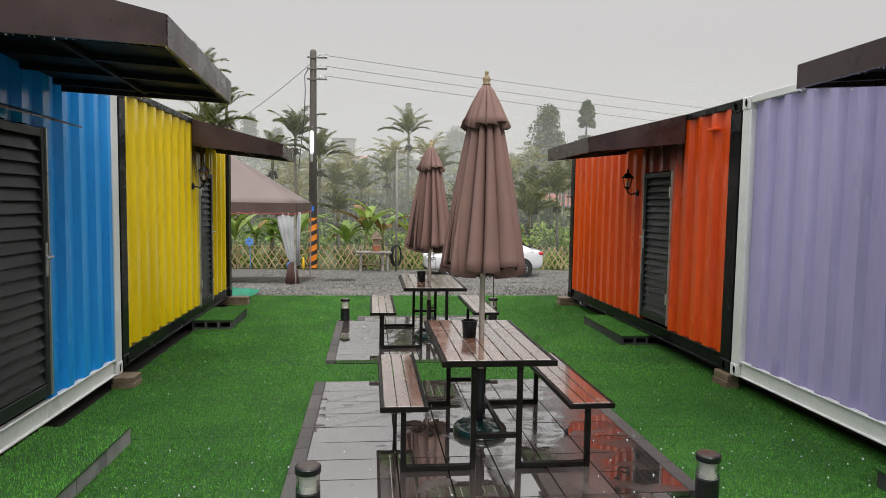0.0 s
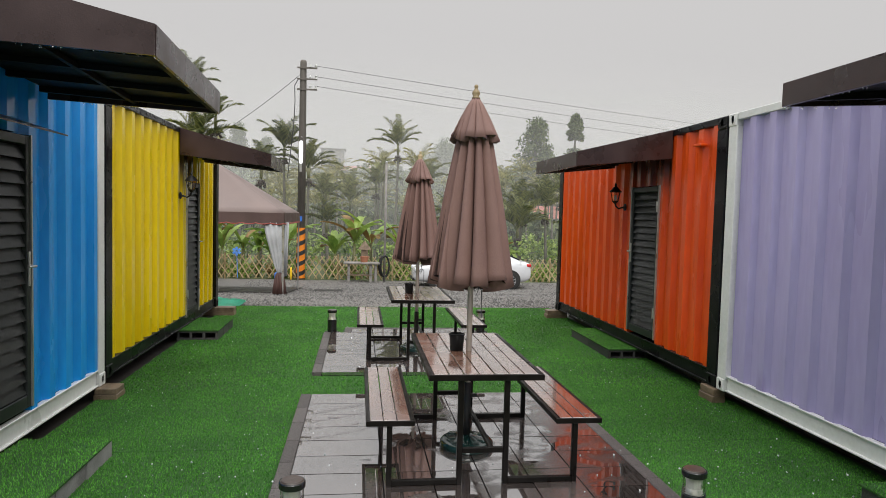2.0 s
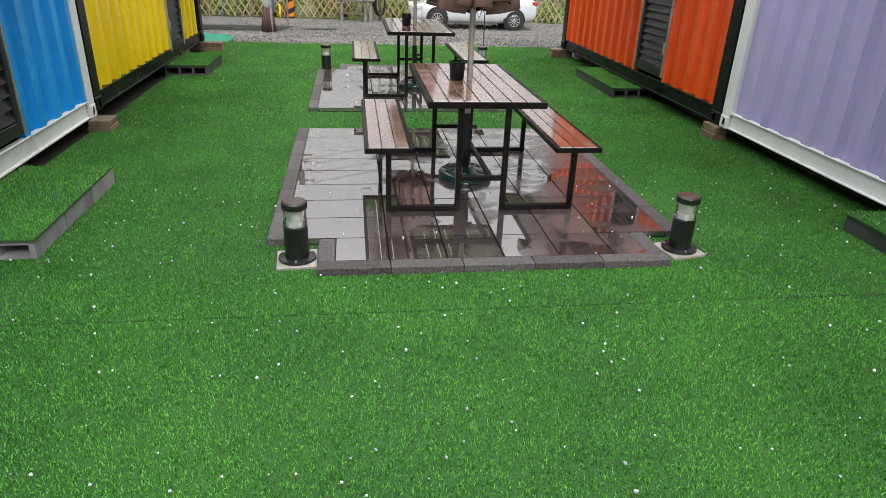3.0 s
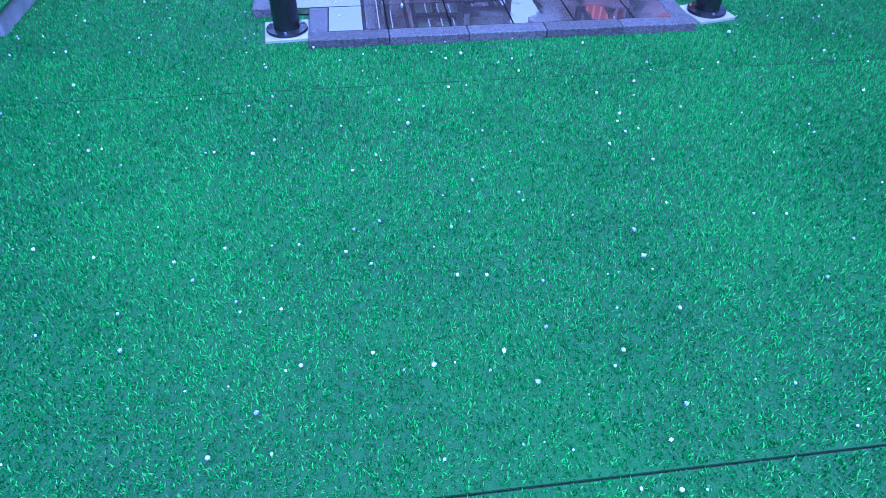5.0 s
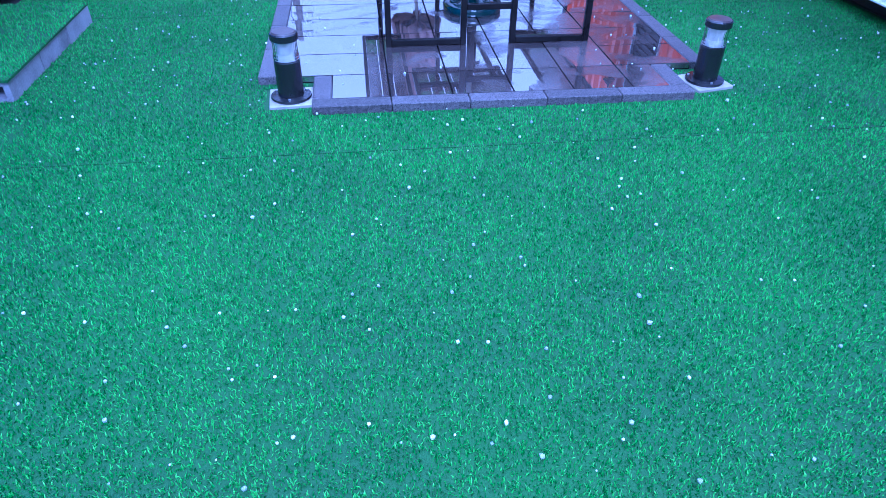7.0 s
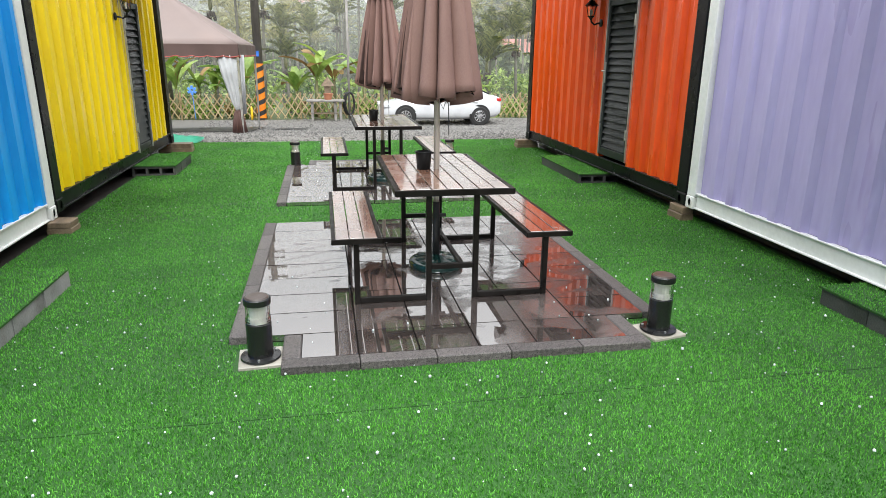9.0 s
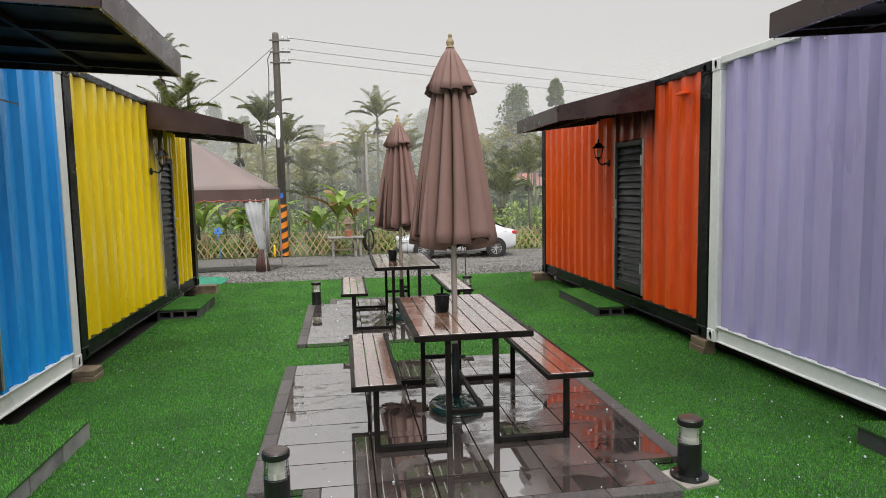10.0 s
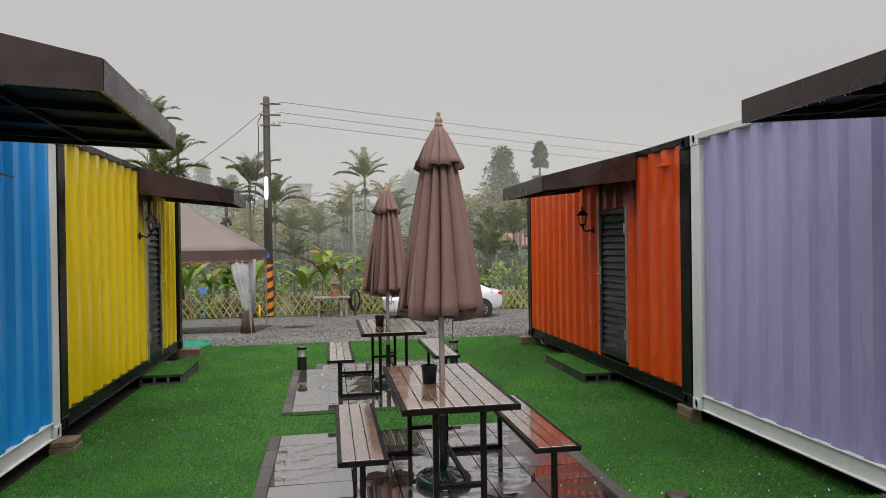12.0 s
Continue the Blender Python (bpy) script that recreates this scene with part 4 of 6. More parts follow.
# ---- closed parasols ----
def parasol(at, height, turn, rib_seed, drop=1.0):
    p = thing("parasol", at, "closed brown fabric parasol with pale pole and dark green base", "parasol", "closed parasols")
    rr = random.Random(rib_seed)
    base = lathe([(0.0, 0.046), (0.19, 0.046), (0.195, 0.055), (0.195, 0.085), (0.182, 0.10), (0.13, 0.112), (0.08, 0.118), (0.05, 0.13), (0.035, 0.135), (0, 0.135)], 36)
    for k in range(6):
        a = 2 * math.pi * k / 6 + 0.3
        box(base, -0.035, 0.035, -0.022, 0.022, 0, 0.02, 0.008, Matrix.Translation((0.125 * math.cos(a), 0.125 * math.sin(a), 0.1)) @ Matrix.Rotation(a, 4, "Z"))
    part("base", base, M["green_base"], p, "glossy dark green water-filled base", True)
    part("sleeve", tube([(0, 0, 0.13), (0, 0, 0.52)], 0.027, 14), M["rubber"], p, smooth=True)
    part("knob", tube([(0.02, 0, 0.42), (0.07, 0, 0.42)], 0.014, 8), M["rubber"], p)
    part("pole", tube([(0, 0, 0.5), (0, 0, height - 0.1)], 0.0205, 16), M["polewood"], p, smooth=True)
    fin = [(0, height), (0.011, height - 0.004), (0.016, height - 0.016), (0.011, height - 0.028), (0.012, height - 0.033), (0.026, height - 0.05), (0.029, height - 0.066), (0.02, height - 0.085), (0.03, height - 0.093), (0.03, height - 0.1), (0, height - 0.1)]
    part("finial", lathe(fin, 16), M["bamboo"], p, "turned pale wooden finial", True)
    ribs, per = 13, 10
    n = ribs * per
    amp = [rr.uniform(0.75, 1.3) for _ in range(ribs)]
    shift = [rr.uniform(-0.22, 0.22) for _ in range(ribs)]
    dip = [rr.uniform(-0.03, 0.05) for _ in range(ribs)]

    def fold(k, grow, deep):
        """Radius factor and sideways lean of the hanging fold at step k round the pole."""
        rib, u = k // per, (k % per) / per
        w = abs(math.sin(math.pi * (u + shift[rib] * 0.35 * math.sin(math.pi * u))))
        return 1.0 - deep * amp[rib] * (1 - w ** 0.58), rib, u

    def cloth(profile, deep, name, seed, material, inner=0.0, label=""):
        bm, rings = bmesh.new(), []
        for i, (z, r) in enumerate(profile):
            f = i / (len(profile) - 1)
            ring = []
            for k in range(n):
                g, rib, u = fold(k, f, deep * (0.5 + 0.5 * f))
                a = 2 * math.pi * k / n + turn + 0.16 * f * math.sin(math.pi * u * 2 + rib)
                rad = max(r * g - inner, 0.012)
                edge = (dip[rib] + 0.045 * (1 - math.sin(math.pi * u))) * max(f - 0.85, 0) / 0.15
                ring.append(bm.verts.new((rad * math.cos(a), rad * math.sin(a), z - edge * (0.6 if name == "vent_cap" else 1))))
            rings.append(ring)
        for a, b in zip(rings, rings[1:]):
            for k in range(n):
                bm.faces.new((a[k], a[(k + 1) % n], b[(k + 1) % n], b[k]))
        if inner:
            bm.faces.new(rings[-1])
        return part(name, bm, material, p, label, True)

    h = height
    outer = [(h - 0.13, 0.035), (h - 0.22, 0.075), (h - 0.36, 0.125), (h - 0.50, 0.155), (h - 0.75, 0.205), (h - 1.0, 0.248), (h - 1.2, 0.280), (h - 1.33, 0.302), (h - 1.385, 0.315)]
    outer = [(h - (h - z) * drop, r) for z, r in outer]
    cl = cloth(outer, 0.78, "canopy", 1, M["fabric"])
    so = cl.modifiers.new("thick", "SOLIDIFY")
    so.thickness, so.offset = 0.004, -1
    cloth([(z + (0.02 if i == len(outer) - 1 else 0), r) for i, (z, r) in enumerate(outer)], 0.78, "lining", 2, M["lining"], 0.02)
    cap = [(h - 0.095, 0.024), (h - 0.15, 0.062), (h - 0.24, 0.110), (h - 0.33, 0.152), (h - 0.375, 0.182)]
    cap = [(h - (h - z) * drop, r) for z, r in cap]
    vc = cloth(cap, 0.30, "vent_cap", 3, M["fabric"])
    so = vc.modifiers.new("thick", "SOLIDIFY")
    so.thickness, so.offset = 0.004, -1
    for k in range(ribs):
        a = 2 * math.pi * (k + 0.5) / ribs + turn
        part("rib", tube([(0.03 * math.cos(a), 0.03 * math.sin(a), h - 0.5), (0.18 * math.cos(a), 0.18 * math.sin(a), h - 1.30)], 0.006, 6), M["polewood"], p)
    part("cord", tube([(0.03, -0.03, h - 1.30), (0.05, -0.04, h - 1.46), (0.035, -0.05, h - 1.50), (0.015, -0.04, h - 1.46), (0.05, -0.03, h - 1.44), (0.075, -0.03, h - 1.47), (0.078, -0.03, h - 1.68)], 0.0035, 6), M["wire"], p, "dark pull cord")
    return p


parasol((0.425, 4.90, 0.0), 2.665, 0.2, 5)
parasol((0.345, 8.27, 0.0), 2.50, 0.75, 8, 0.945)


def cup(x, y, z):
    c = thing("ashtray_cup", (x, y, z), "black plastic cup standing on the wet picnic table", "cup", "table cups")
    part("body", lathe([(0.0, 0.0), (0.047, 0.0), (0.055, 0.115), (0.057, 0.118), (0.053, 0.12), (0.044, 0.012), (0, 0.012)], 24), M["cup"], c, smooth=True)
    part("rim", lathe([(0.053, 0.112), (0.060, 0.113), (0.060, 0.121), (0.053, 0.122), (0.053, 0.112)], 24), M["cup"], c)


cup(0.335, 4.905, 0.7542)
cup(0.245, 8.27, 0.7542)


# ---- bollard lamps ----
def bollard(x, y, cap, turn):
    b = thing("bollard_light", (x, y, 0), "short black bollard lamp with clear ribbed lens on a pale slab", "bollard lamp", "bollard lamps")
    part("slab", boxed(-0.110, 0.110, -0.110, 0.110, -0.004, 0.022, 0.004, Matrix.Rotation(radians(turn), 4, "Z")), M["slab"], b, "pale concrete slab")
    part("flange", lathe([(0.0, 0.022), (0.098, 0.022), (0.102, 0.028), (0.100, 0.036), (0.066, 0.040), (0, 0.04)], 28), M["bollard"], b)
    part("body", lathe([(0.0, 0.039), (0.064, 0.039), (0.064, 0.215), (0.060, 0.218), (0, 0.218)], 28), M["bollard"], b, smooth=False)
    ribs = [(0.060, 0.218)] + [(0.062 + (0.002 if k % 2 else -0.001), 0.222 + 0.0065 * k) for k in range(4)] + [(0.060, 0.25), (0.060, 0.315), (0.055, 0.315), (0.055, 0.218)]
    part("lens", lathe(ribs, 28), M["lens"], b, "clear ribbed lens")
    part("reflector", lathe([(0, 0.218), (0.050, 0.219), (0.048, 0.236), (0.042, 0.25), (0.044, 0.29), (0.051, 0.314), (0, 0.314)], 18), M["frost"], b)
    part("cap_rim", lathe([(0, 0.315), (0.066, 0.315), (0.068, 0.318), (0.068, 0.345), (0.064, 0.350), (0, 0.350)], 28), M["bollard"], b)
    part("cap_top", lathe([(0, 0.3495), (0.060, 0.3495), (0.054, 0.356), (0, 0.358)], 28), M[cap], b)
    for k in range(3):
        a = 2 * math.pi * k / 3 + 0.5
        part("bolt", lathe([(0, 0.036), (0.007, 0.036), (0.007, 0.045), (0, 0.046)], 6, (0.086 * math.cos(a), 0.086 * math.sin(a), 0)), M["alu"], b)


bollard(-0.700, 3.625, "capwood", 4)
bollard(1.500, 3.630, "capwood", 12)
bollard(-0.735, 9.50, "capwood", 0)
bollard(1.405, 9.56, "capwood", 5)

# ---- patios: wet tiles in a granite kerb, bedded on dark mortar ----
TILE_MESH = {}


def piece(name, key, x0, x1, y0, y1, z0, z1, mat, parent, bevel=0.004, tilt=0.0):
    """A tile or kerb stone of its own; alike sizes share one mesh."""
    w, d = round(x1 - x0, 3), round(y1 - y0, 3)
    k = (key, w, d)
    if k not in TILE_MESH:
        TILE_MESH[k] = mesh_of(name, boxed(-w / 2, w / 2, -d / 2, d / 2, 0, z1 - z0, bevel), M[mat])
    ob = new(name, TILE_MESH[k])
    ob.parent = parent
    o = ORIGIN[parent.name]
    ob.location = Vector(((x0 + x1) / 2, (y0 + y1) / 2, z0)) - o
    r = random.Random(int(x0 * 1000) * 7 + int(y0 * 1000))
    ob.rotation_euler = (r.uniform(-tilt, tilt), r.uniform(-tilt, tilt), 0)


def patio(x0, x1, y0, y1, ex0, ex1, ey, turn, label):
    """A main field and an extension towards ey (before y0, or past y1) between the lamp notches."""
    p = thing("patio", ((x0 + x1) / 2, (y0 + y1) / 2, 0), label, "patio", "paved patios", "structure")
    front = ey < y0
    lo, hi = (ey, y0) if front else (y1, ey)
    bed = boxed(x0 + 0.01, x1 - 0.01, y0 + 0.005, y1 - 0.005, -0.005, 0.028)
    part("bed", bed, M["joint"], p, world_space=True)
    part("bed", boxed(ex0 + 0.01, ex1 - 0.01, lo + (0.01 if front else -0.004), hi + (0.004 if front else -0.01), -0.005, 0.0278), M["joint"], p, world_space=True)
    g, kw, top = 0.009, 0.095, 0.046
    # kerbs along both long sides
    n = 6
    for xa in (x0, x1 - kw):
        for k in range(n):
            a, b = y0 + (y1 - y0) * k / n, y0 + (y1 - y0) * (k + 1) / n
            piece("kerb_stone", "kerb", xa, xa + kw, a + 0.002, b - 0.002, 0.0, 0.049, "kerb", p, 0.004)
    for xa in (ex0, ex1 - kw):
        piece("kerb_stone", "kerb", xa, xa + kw, lo + (0.095 if front else 0) + g, hi - (0 if front else 0.095) - g, 0.0, 0.049, "kerb", p, 0.006)
    ya = lo if front else hi - 0.095
    for k in range(5):
        a, b = ex0 + (ex1 - ex0) * k / 5, ex0 + (ex1 - ex0) * (k + 1) / 5
        piece("kerb_stone", "kerb", a + 0.002, b - 0.002, ya, ya + 0.093, 0.0, 0.049, "kerb", p, 0.004)
    # tiles: courses of long tiles at both sides, upright pairs in the middle
    ix0, ix1 = x0 + kw, x1 - kw
    rows = 8
    step = (y1 - y0) / rows
    cols = [ix0 + 0.585 + 0.3165 * k for k in range(5)]
    for r in range(rows):
        a, b = y0 + step * r + g / 2, y0 + step * (r + 1) - g / 2
        piece("paving_tile", "tile", ix0 + g / 2, cols[0] - g / 2, a, b, 0.012, top, "tile", p, 0.0, 0.0045)
        piece("paving_tile", "tile", cols[4] + g / 2, ix1 - g / 2, a, b, 0.012, top, "tile", p, 0.0, 0.0045)
    for k in range(4):
        for r in range(rows // 2):
            a, b = y0 + step * 2 * r + g / 2, y0 + step * 2 * (r + 1) - g / 2
            piece("paving_tile", "tile", cols[k] + g / 2, cols[k + 1] - g / 2, a, b, 0.012, top, "tile", p, 0.0, 0.0045)
    ca, cb = (lo + 0.095, hi) if front else (lo, hi - 0.095)
    for a, b in zip([ex0 + kw] + cols[:5], cols[:5] + [ex1 - kw]):
        if b - a > 0.08:
            piece("paving_tile", "tile", a + g / 2, b - g / 2, ca + g / 2, cb - g / 2, 0.012, top, "tile", p, 0.0, 0.0045)
    return p


patio(-0.885, 1.60, 3.825, 6.305, -0.592, 1.358, 3.43, 0, "dark wet paving tiles with grey granite kerb and puddles")
patio(-0.845, 1.60, 7.125, 9.42, -0.56, 1.34, 9.81, 0, "second dark wet tiled patio with grey granite kerb")


# ---- beyond the lawn: slabs, tent, poles, fence, car ----
def gz(x, y):
    return ground_z(y) - 0.012


flags = thing("flagstone_strip", (-4.0, 18.5, gz(0, 18.5)), "wet dark flagstones laid on the gravel by the tent", "paving", kind="structure")
rr = random.Random(21)
for i in range(8):
    for j in range(5):
        x0, y0 = -8.3 + 0.75 * i + rr.uniform(-0.02, 0.02), 18.5 + 0.95 * j
        bm = boxed(x0 + 0.01, x0 + 0.735, y0 + 0.01, y0 + 0.935, 0.0, 0.035, 0.008)
        bmesh.ops.transform(bm, matrix=Matrix.Translation((0, 0, gz(0, y0 + 0.47))) @ Matrix.Translation((0, y0 + 0.47, 0)) @ Matrix.Rotation(-0.086, 4, "X") @ Matrix.Translation((0, -y0 - 0.47, 0)), verts=bm.verts)
        part("flagstone", bm, M["flag"], flags, world_space=True)
man = bmesh.new()
box(man, -1.75, -0.85, 20.2, 21.3, 0, 0.03, 0.006)
bmesh.ops.transform(man, matrix=Matrix.Translation((0, 20.7, gz(0, 20.7))) @ Matrix.Rotation(-0.086, 4, "X") @ Matrix.Translation((0, -20.7, 0)), verts=man.verts)
single("drain_cover", man, M["flag"], "flat wet concrete drain cover set in the gravel", "drain cover")


def tent():
    x0, x1, y0, y1 = -6.6, -2.28, 17.3, 21.6
    g = gz(0, 17.3)
    t = thing("canopy_tent", ((x0 + x1) / 2, (y0 + y1) / 2, g), "brown canvas canopy tent with scalloped red-trimmed valance", "tent")
    cx, cy, ze, zp = (x0 + x1) / 2, (y0 + y1) / 2, 1.66, 3.05
    bm = bmesh.new()
    n = 8
    corners = [(x0, y0), (x1, y0), (x1, y1), (x0, y1)]
    for k in range(4):
        a, b = corners[k], corners[(k + 1) % 4]
        grid = []
        for i in range(n + 1):
            u = i / n
            row = []
            for j in range(n + 1):
                v = j / n
                ex, ey = a[0] + (b[0] - a[0]) * v, a[1] + (b[1] - a[1]) * v
                sag = -0.10 * math.sin(math.pi * u) * math.sin(math.pi * v)
                row.append(bm.verts.new((ex + (cx - ex) * u, ey + (cy - ey) * u, ze + (zp - ze) * u + sag)))
            grid.append(row)
        for i in range(n):
            for j in range(n):
                bm.faces.new((grid[i][j], grid[i][j + 1], grid[i + 1][j + 1], grid[i + 1][j]))
    bmesh.ops.remove_doubles(bm, verts=bm.verts, dist=0.001)
    roof = part("canopy", bm, M["tent"], t, "taut pale brown canvas roof", True, world_space=True)
    so = roof.modifiers.new("thick", "SOLIDIFY")
    so.thickness = 0.006
    for k in range(4):
        a, b = corners[k], corners[(k + 1) % 4]
        bm, tr = bmesh.new(), []
        top, low = [], []
        m = 48
        for i in range(m + 1):
            v = i / m
            x, y = a[0] + (b[0] - a[0]) * v, a[1] + (b[1] - a[1]) * v
            z = ze - 0.26 - 0.03 * abs(math.sin(v * 12 * math.pi))
            top.append(bm.verts.new((x, y, ze + 0.004)))
            low.append(bm.verts.new((x, y, z)))
            tr.append((x, y, z))
        for i in range(m):
            bm.faces.new((top[i], top[i + 1], low[i + 1], low[i]))
        val = part("valance", bm, M["tent_edge"], t, "dark brown scalloped valance", world_space=True)
        so = val.modifiers.new("thick", "SOLIDIFY")
        so.thickness = 0.006
        part("trim", tube(tr, 0.014, 6), M["red"], val, "red braid edge", world_space=True)
    for x, y in corners:
        part("leg", boxed(x * 0.985 + cx * 0.015 - 0.025, x * 0.985 + cx * 0.015 + 0.025, y * 0.985 + cy * 0.015 - 0.025, y * 0.985 + cy * 0.015 + 0.025, gz(x, y) - 0.02, ze - 0.02), M["alu"], t, world_space=True)
    for a, b in zip(corners, corners[1:] + corners[:1]):
        part("rail", tube([(a[0] * 0.985 + cx * 0.015, a[1] * 0.985 + cy * 0.015, ze - 0.06), (b[0] * 0.985 + cx * 0.015, b[1] * 0.985 + cy * 0.015, ze - 0.06)], 0.016, 6), M["alu"], t, world_space=True)

    def drape(name, mat, x, y, prof, label):
        """A gathered curtain: (z, half width, depth, shift) from top to bottom."""
        bm, rings, n = bmesh.new(), [], 40
        for z, w, d, sh in prof:
            rings.append([bm.verts.new((x + sh + w * math.cos(2 * math.pi * k / n) * (1 + 0.14 * math.sin(7 * 2 * math.pi * k / n)), y + d * math.sin(2 * math.pi * k / n) * (1 + 0.3 * math.sin(9 * 2 * math.pi * k / n)), z)) for k in range(n)])
        for a, b in zip(rings, rings[1:]):
            for k in range(n):
                bm.faces.new((a[k], a[(k + 1) % n], b[(k + 1) % n], b[k]))
        bm.faces.new(rings[0])
        bm.faces.new(rings[-1])
        part(name, bm, M[mat], t, label, True, world_space=True)

    drape("curtain", "curtain", x1 - 0.22, y0 + 0.08, [(1.42, 0.24, 0.07, -0.06), (1.0, 0.20, 0.08, -0.02), (0.6, 0.15, 0.08, 0.04), (0.3, 0.11, 0.08, 0.08), (0.16, 0.07, 0.06, 0.10), (0.12, 0.06, 0.05, 0.10)], "white mesh curtain tied at its middle")
    drape("curtain_skirt", "skirt", x1 - 0.12, y0 + 0.08, [(0.12, 0.065, 0.05, 0), (0.08, 0.09, 0.07, 0), (-0.1, 0.13, 0.1, 0), (-0.42, 0.17, 0.12, 0)], "gathered dark brown curtain foot")
    drape("curtain", "curtain", x1 - 0.05, y0 + 0.5, [(1.42, 0.10, 0.2, 0), (0.7, 0.08, 0.2, 0), (0.0, 0.07, 0.15, 0)], "white mesh curtain hanging loose")


tent()


def utility_pole():
    x, y = -2.66, 26.5
    g = gz(x, y)
    p = thing("utility_pole", (x, y, g), "tall tapered concrete utility pole with orange and black warning stripes", "utility pole")
    part("shaft", lathe([(0, 0), (0.17, 0), (0.125, 8.5), (0.12, 8.56), (0.09, 8.6), (0, 8.6)], 20), M["concrete"], p, smooth=True)
    n, h0, h1 = 40, 0.05, 2.05
    base = lathe([(0.174, h0), (0.174 - 0.0055 * (h1 - h0), h1)], n)
    part("warning_band", base, M["stripe"], p, "orange reflective wrap")
    bm = bmesh.new()
    pitch = 0.40
    for s in range(6):
        lo, hi = [], []
        for i in range(21):
            a = math.pi * i / 20 * 2 - math.pi
            zz = h0 + s * pitch + 0.10 + 0.14 * a / math.pi * 1.6
            r = 0.178 - 0.0055 * max(zz, 0)
            lo.append(bm.verts.new((r * math.sin(a), -r * math.cos(a), min(max(zz, h0), h1))))
            hi.append(bm.verts.new((r * math.sin(a), -r * math.cos(a), min(max(zz + 0.17, h0), h1))))
        for i in range(20):
            bm.faces.new((lo[i], lo[i + 1], hi[i + 1], hi[i]))
    part("stripe", bm, M["stripe_dark"], p, "slanting black stripes")
    part("blue_plate", boxed(-0.05, 0.05, -0.19, -0.165, 2.3, 2.5, 0.005), M["blue_plastic"], p, "small blue plate")
    arm = bmesh.new()
    tube([(0, -0.13, 5.6), (-0.02, -0.26, 5.6)], 0.02, 6, arm)
    tube([(0, -0.13, 4.6), (-0.02, -0.26, 4.6)], 0.02, 6, arm)
    part("lamp_bracket", arm, M["alu"], p)
    part("lamp", lathe([(0, 4.55), (0.06, 4.57), (0.075, 4.7), (0.075, 5.3), (0.05, 5.42), (0, 5.44)], 12, (-0.02, -0.34, 0)), M["tube"], p, "lit white tube lamp", True)
    part("lamp_holder", lathe([(0, 4.22), (0.05, 4.24), (0.06, 4.54), (0, 4.56)], 10, (-0.02, -0.34, 0)), M["alu"], p)
    for z in (8.28, 7.85, 7.45):
        ins = part("cross_arm", boxed(-0.22, 0.55, -0.16, -0.12, z - 0.03, z + 0.03), M["concrete"], p)
        for dx in (0.28, 0.5):
            part("insulator", lathe([(0, 0.03), (0.05, 0.03), (0.03, 0.06), (0.055, 0.08), (0.03, 0.11), (0.05, 0.13), (0, 0.16)], 10, (dx, -0.14, z)), M["white"], ins, "white porcelain insulator")
    part("riser_cable", tube([(-0.16, -0.05, 7.9), (-0.32, -0.05, 7.6), (-0.30, -0.05, 7.0), (-0.34, -0.05, 6.0), (-0.55, -0.05, 4.0)], 0.018, 6), M["wire"], p)
    part("blue_drum", lathe([(0, 0), (0.14, 0), (0.16, 0.3), (0.12, 0.36), (0.05, 0.4), (0.05, 0.75), (0, 0.75)], 14, (-0.75, -0.9, -0.02)), M["blue_plastic"], p, "small blue plastic drum at its foot")


utility_pole()


def cable(a, b, sag, r, label="thin dark overhead cable"):
    pts = []
    for k in range(25):
        u = k / 24
        p = Vector(a).lerp(Vector(b), u)
        p.z -= sag * 4 * u * (1 - u)
        pts.append(p)
    single("overhead_cable", tube(pts, r, 5), M["wire"], label, "cable", group="overhead cables")


for z0, z1 in ((7.38, 8.27), (6.97, 7.57), (6.60, 6.97)):
    cable((-2.2, 26.3, z0), (30.0, 44.9, z1), 0.12, 0.009)
cable((-2.7, 26.4, 7.1), (-9.8, 30.0, 3.2), 0.4, 0.010)
cable((-2.5, 26.4, 4.1), (14.0, 60.0, 1.5), 1.2, 0.009)


def lamp_post():
    x, y = 0.64, 26.0
    g = gz(x, y)
    p = thing("steel_post", (x, y, g), "thin grey galvanised post with a black hose coiled at its foot", "post")
    part("post", tube([(0, 0, -0.05), (0, 0, 4.7)], 0.045, 10), M["stone"], p, smooth=True)
    part("cap", lathe([(0.05, 4.7), (0.055, 4.72), (0, 4.76)], 10), M["alu"], p)
    hose = bmesh.new()
    for k in range(4):
        tube([(0.02 * k - 0.03 + 0.20 * math.cos(a) * (1 - 0.06 * k), -0.08 - 0.02 * k, 0.62 + 0.42 * math.sin(a)) for a in [2 * math.pi * i / 20 for i in range(21)]], 0.024, 6, hose)
    part("hose", hose, M["rubber"], p, "coiled black rubber hose")


lamp_post()


def stone_table():
    x, y = -0.2, 25.9
    g = gz(x, y)
    s = thing("garden_table", (x, y, g), "small grey stone garden table with planter ornaments on it", "table")
    part("top", boxed(-0.75, 0.65, -0.3, 0.3, 0.70, 0.77, 0.015), M["stone"], s)
    for dx in (-0.55, 0.3, 0.5):
        part("leg", boxed(dx - 0.05, dx + 0.05, -0.2, 0.2, 0, 0.70, 0.01), M["stone"], s)
    part("shelf", boxed(-0.6, 0.4, -0.2, 0.2, 0.25, 0.28), M["timber"], s)


stone_table()


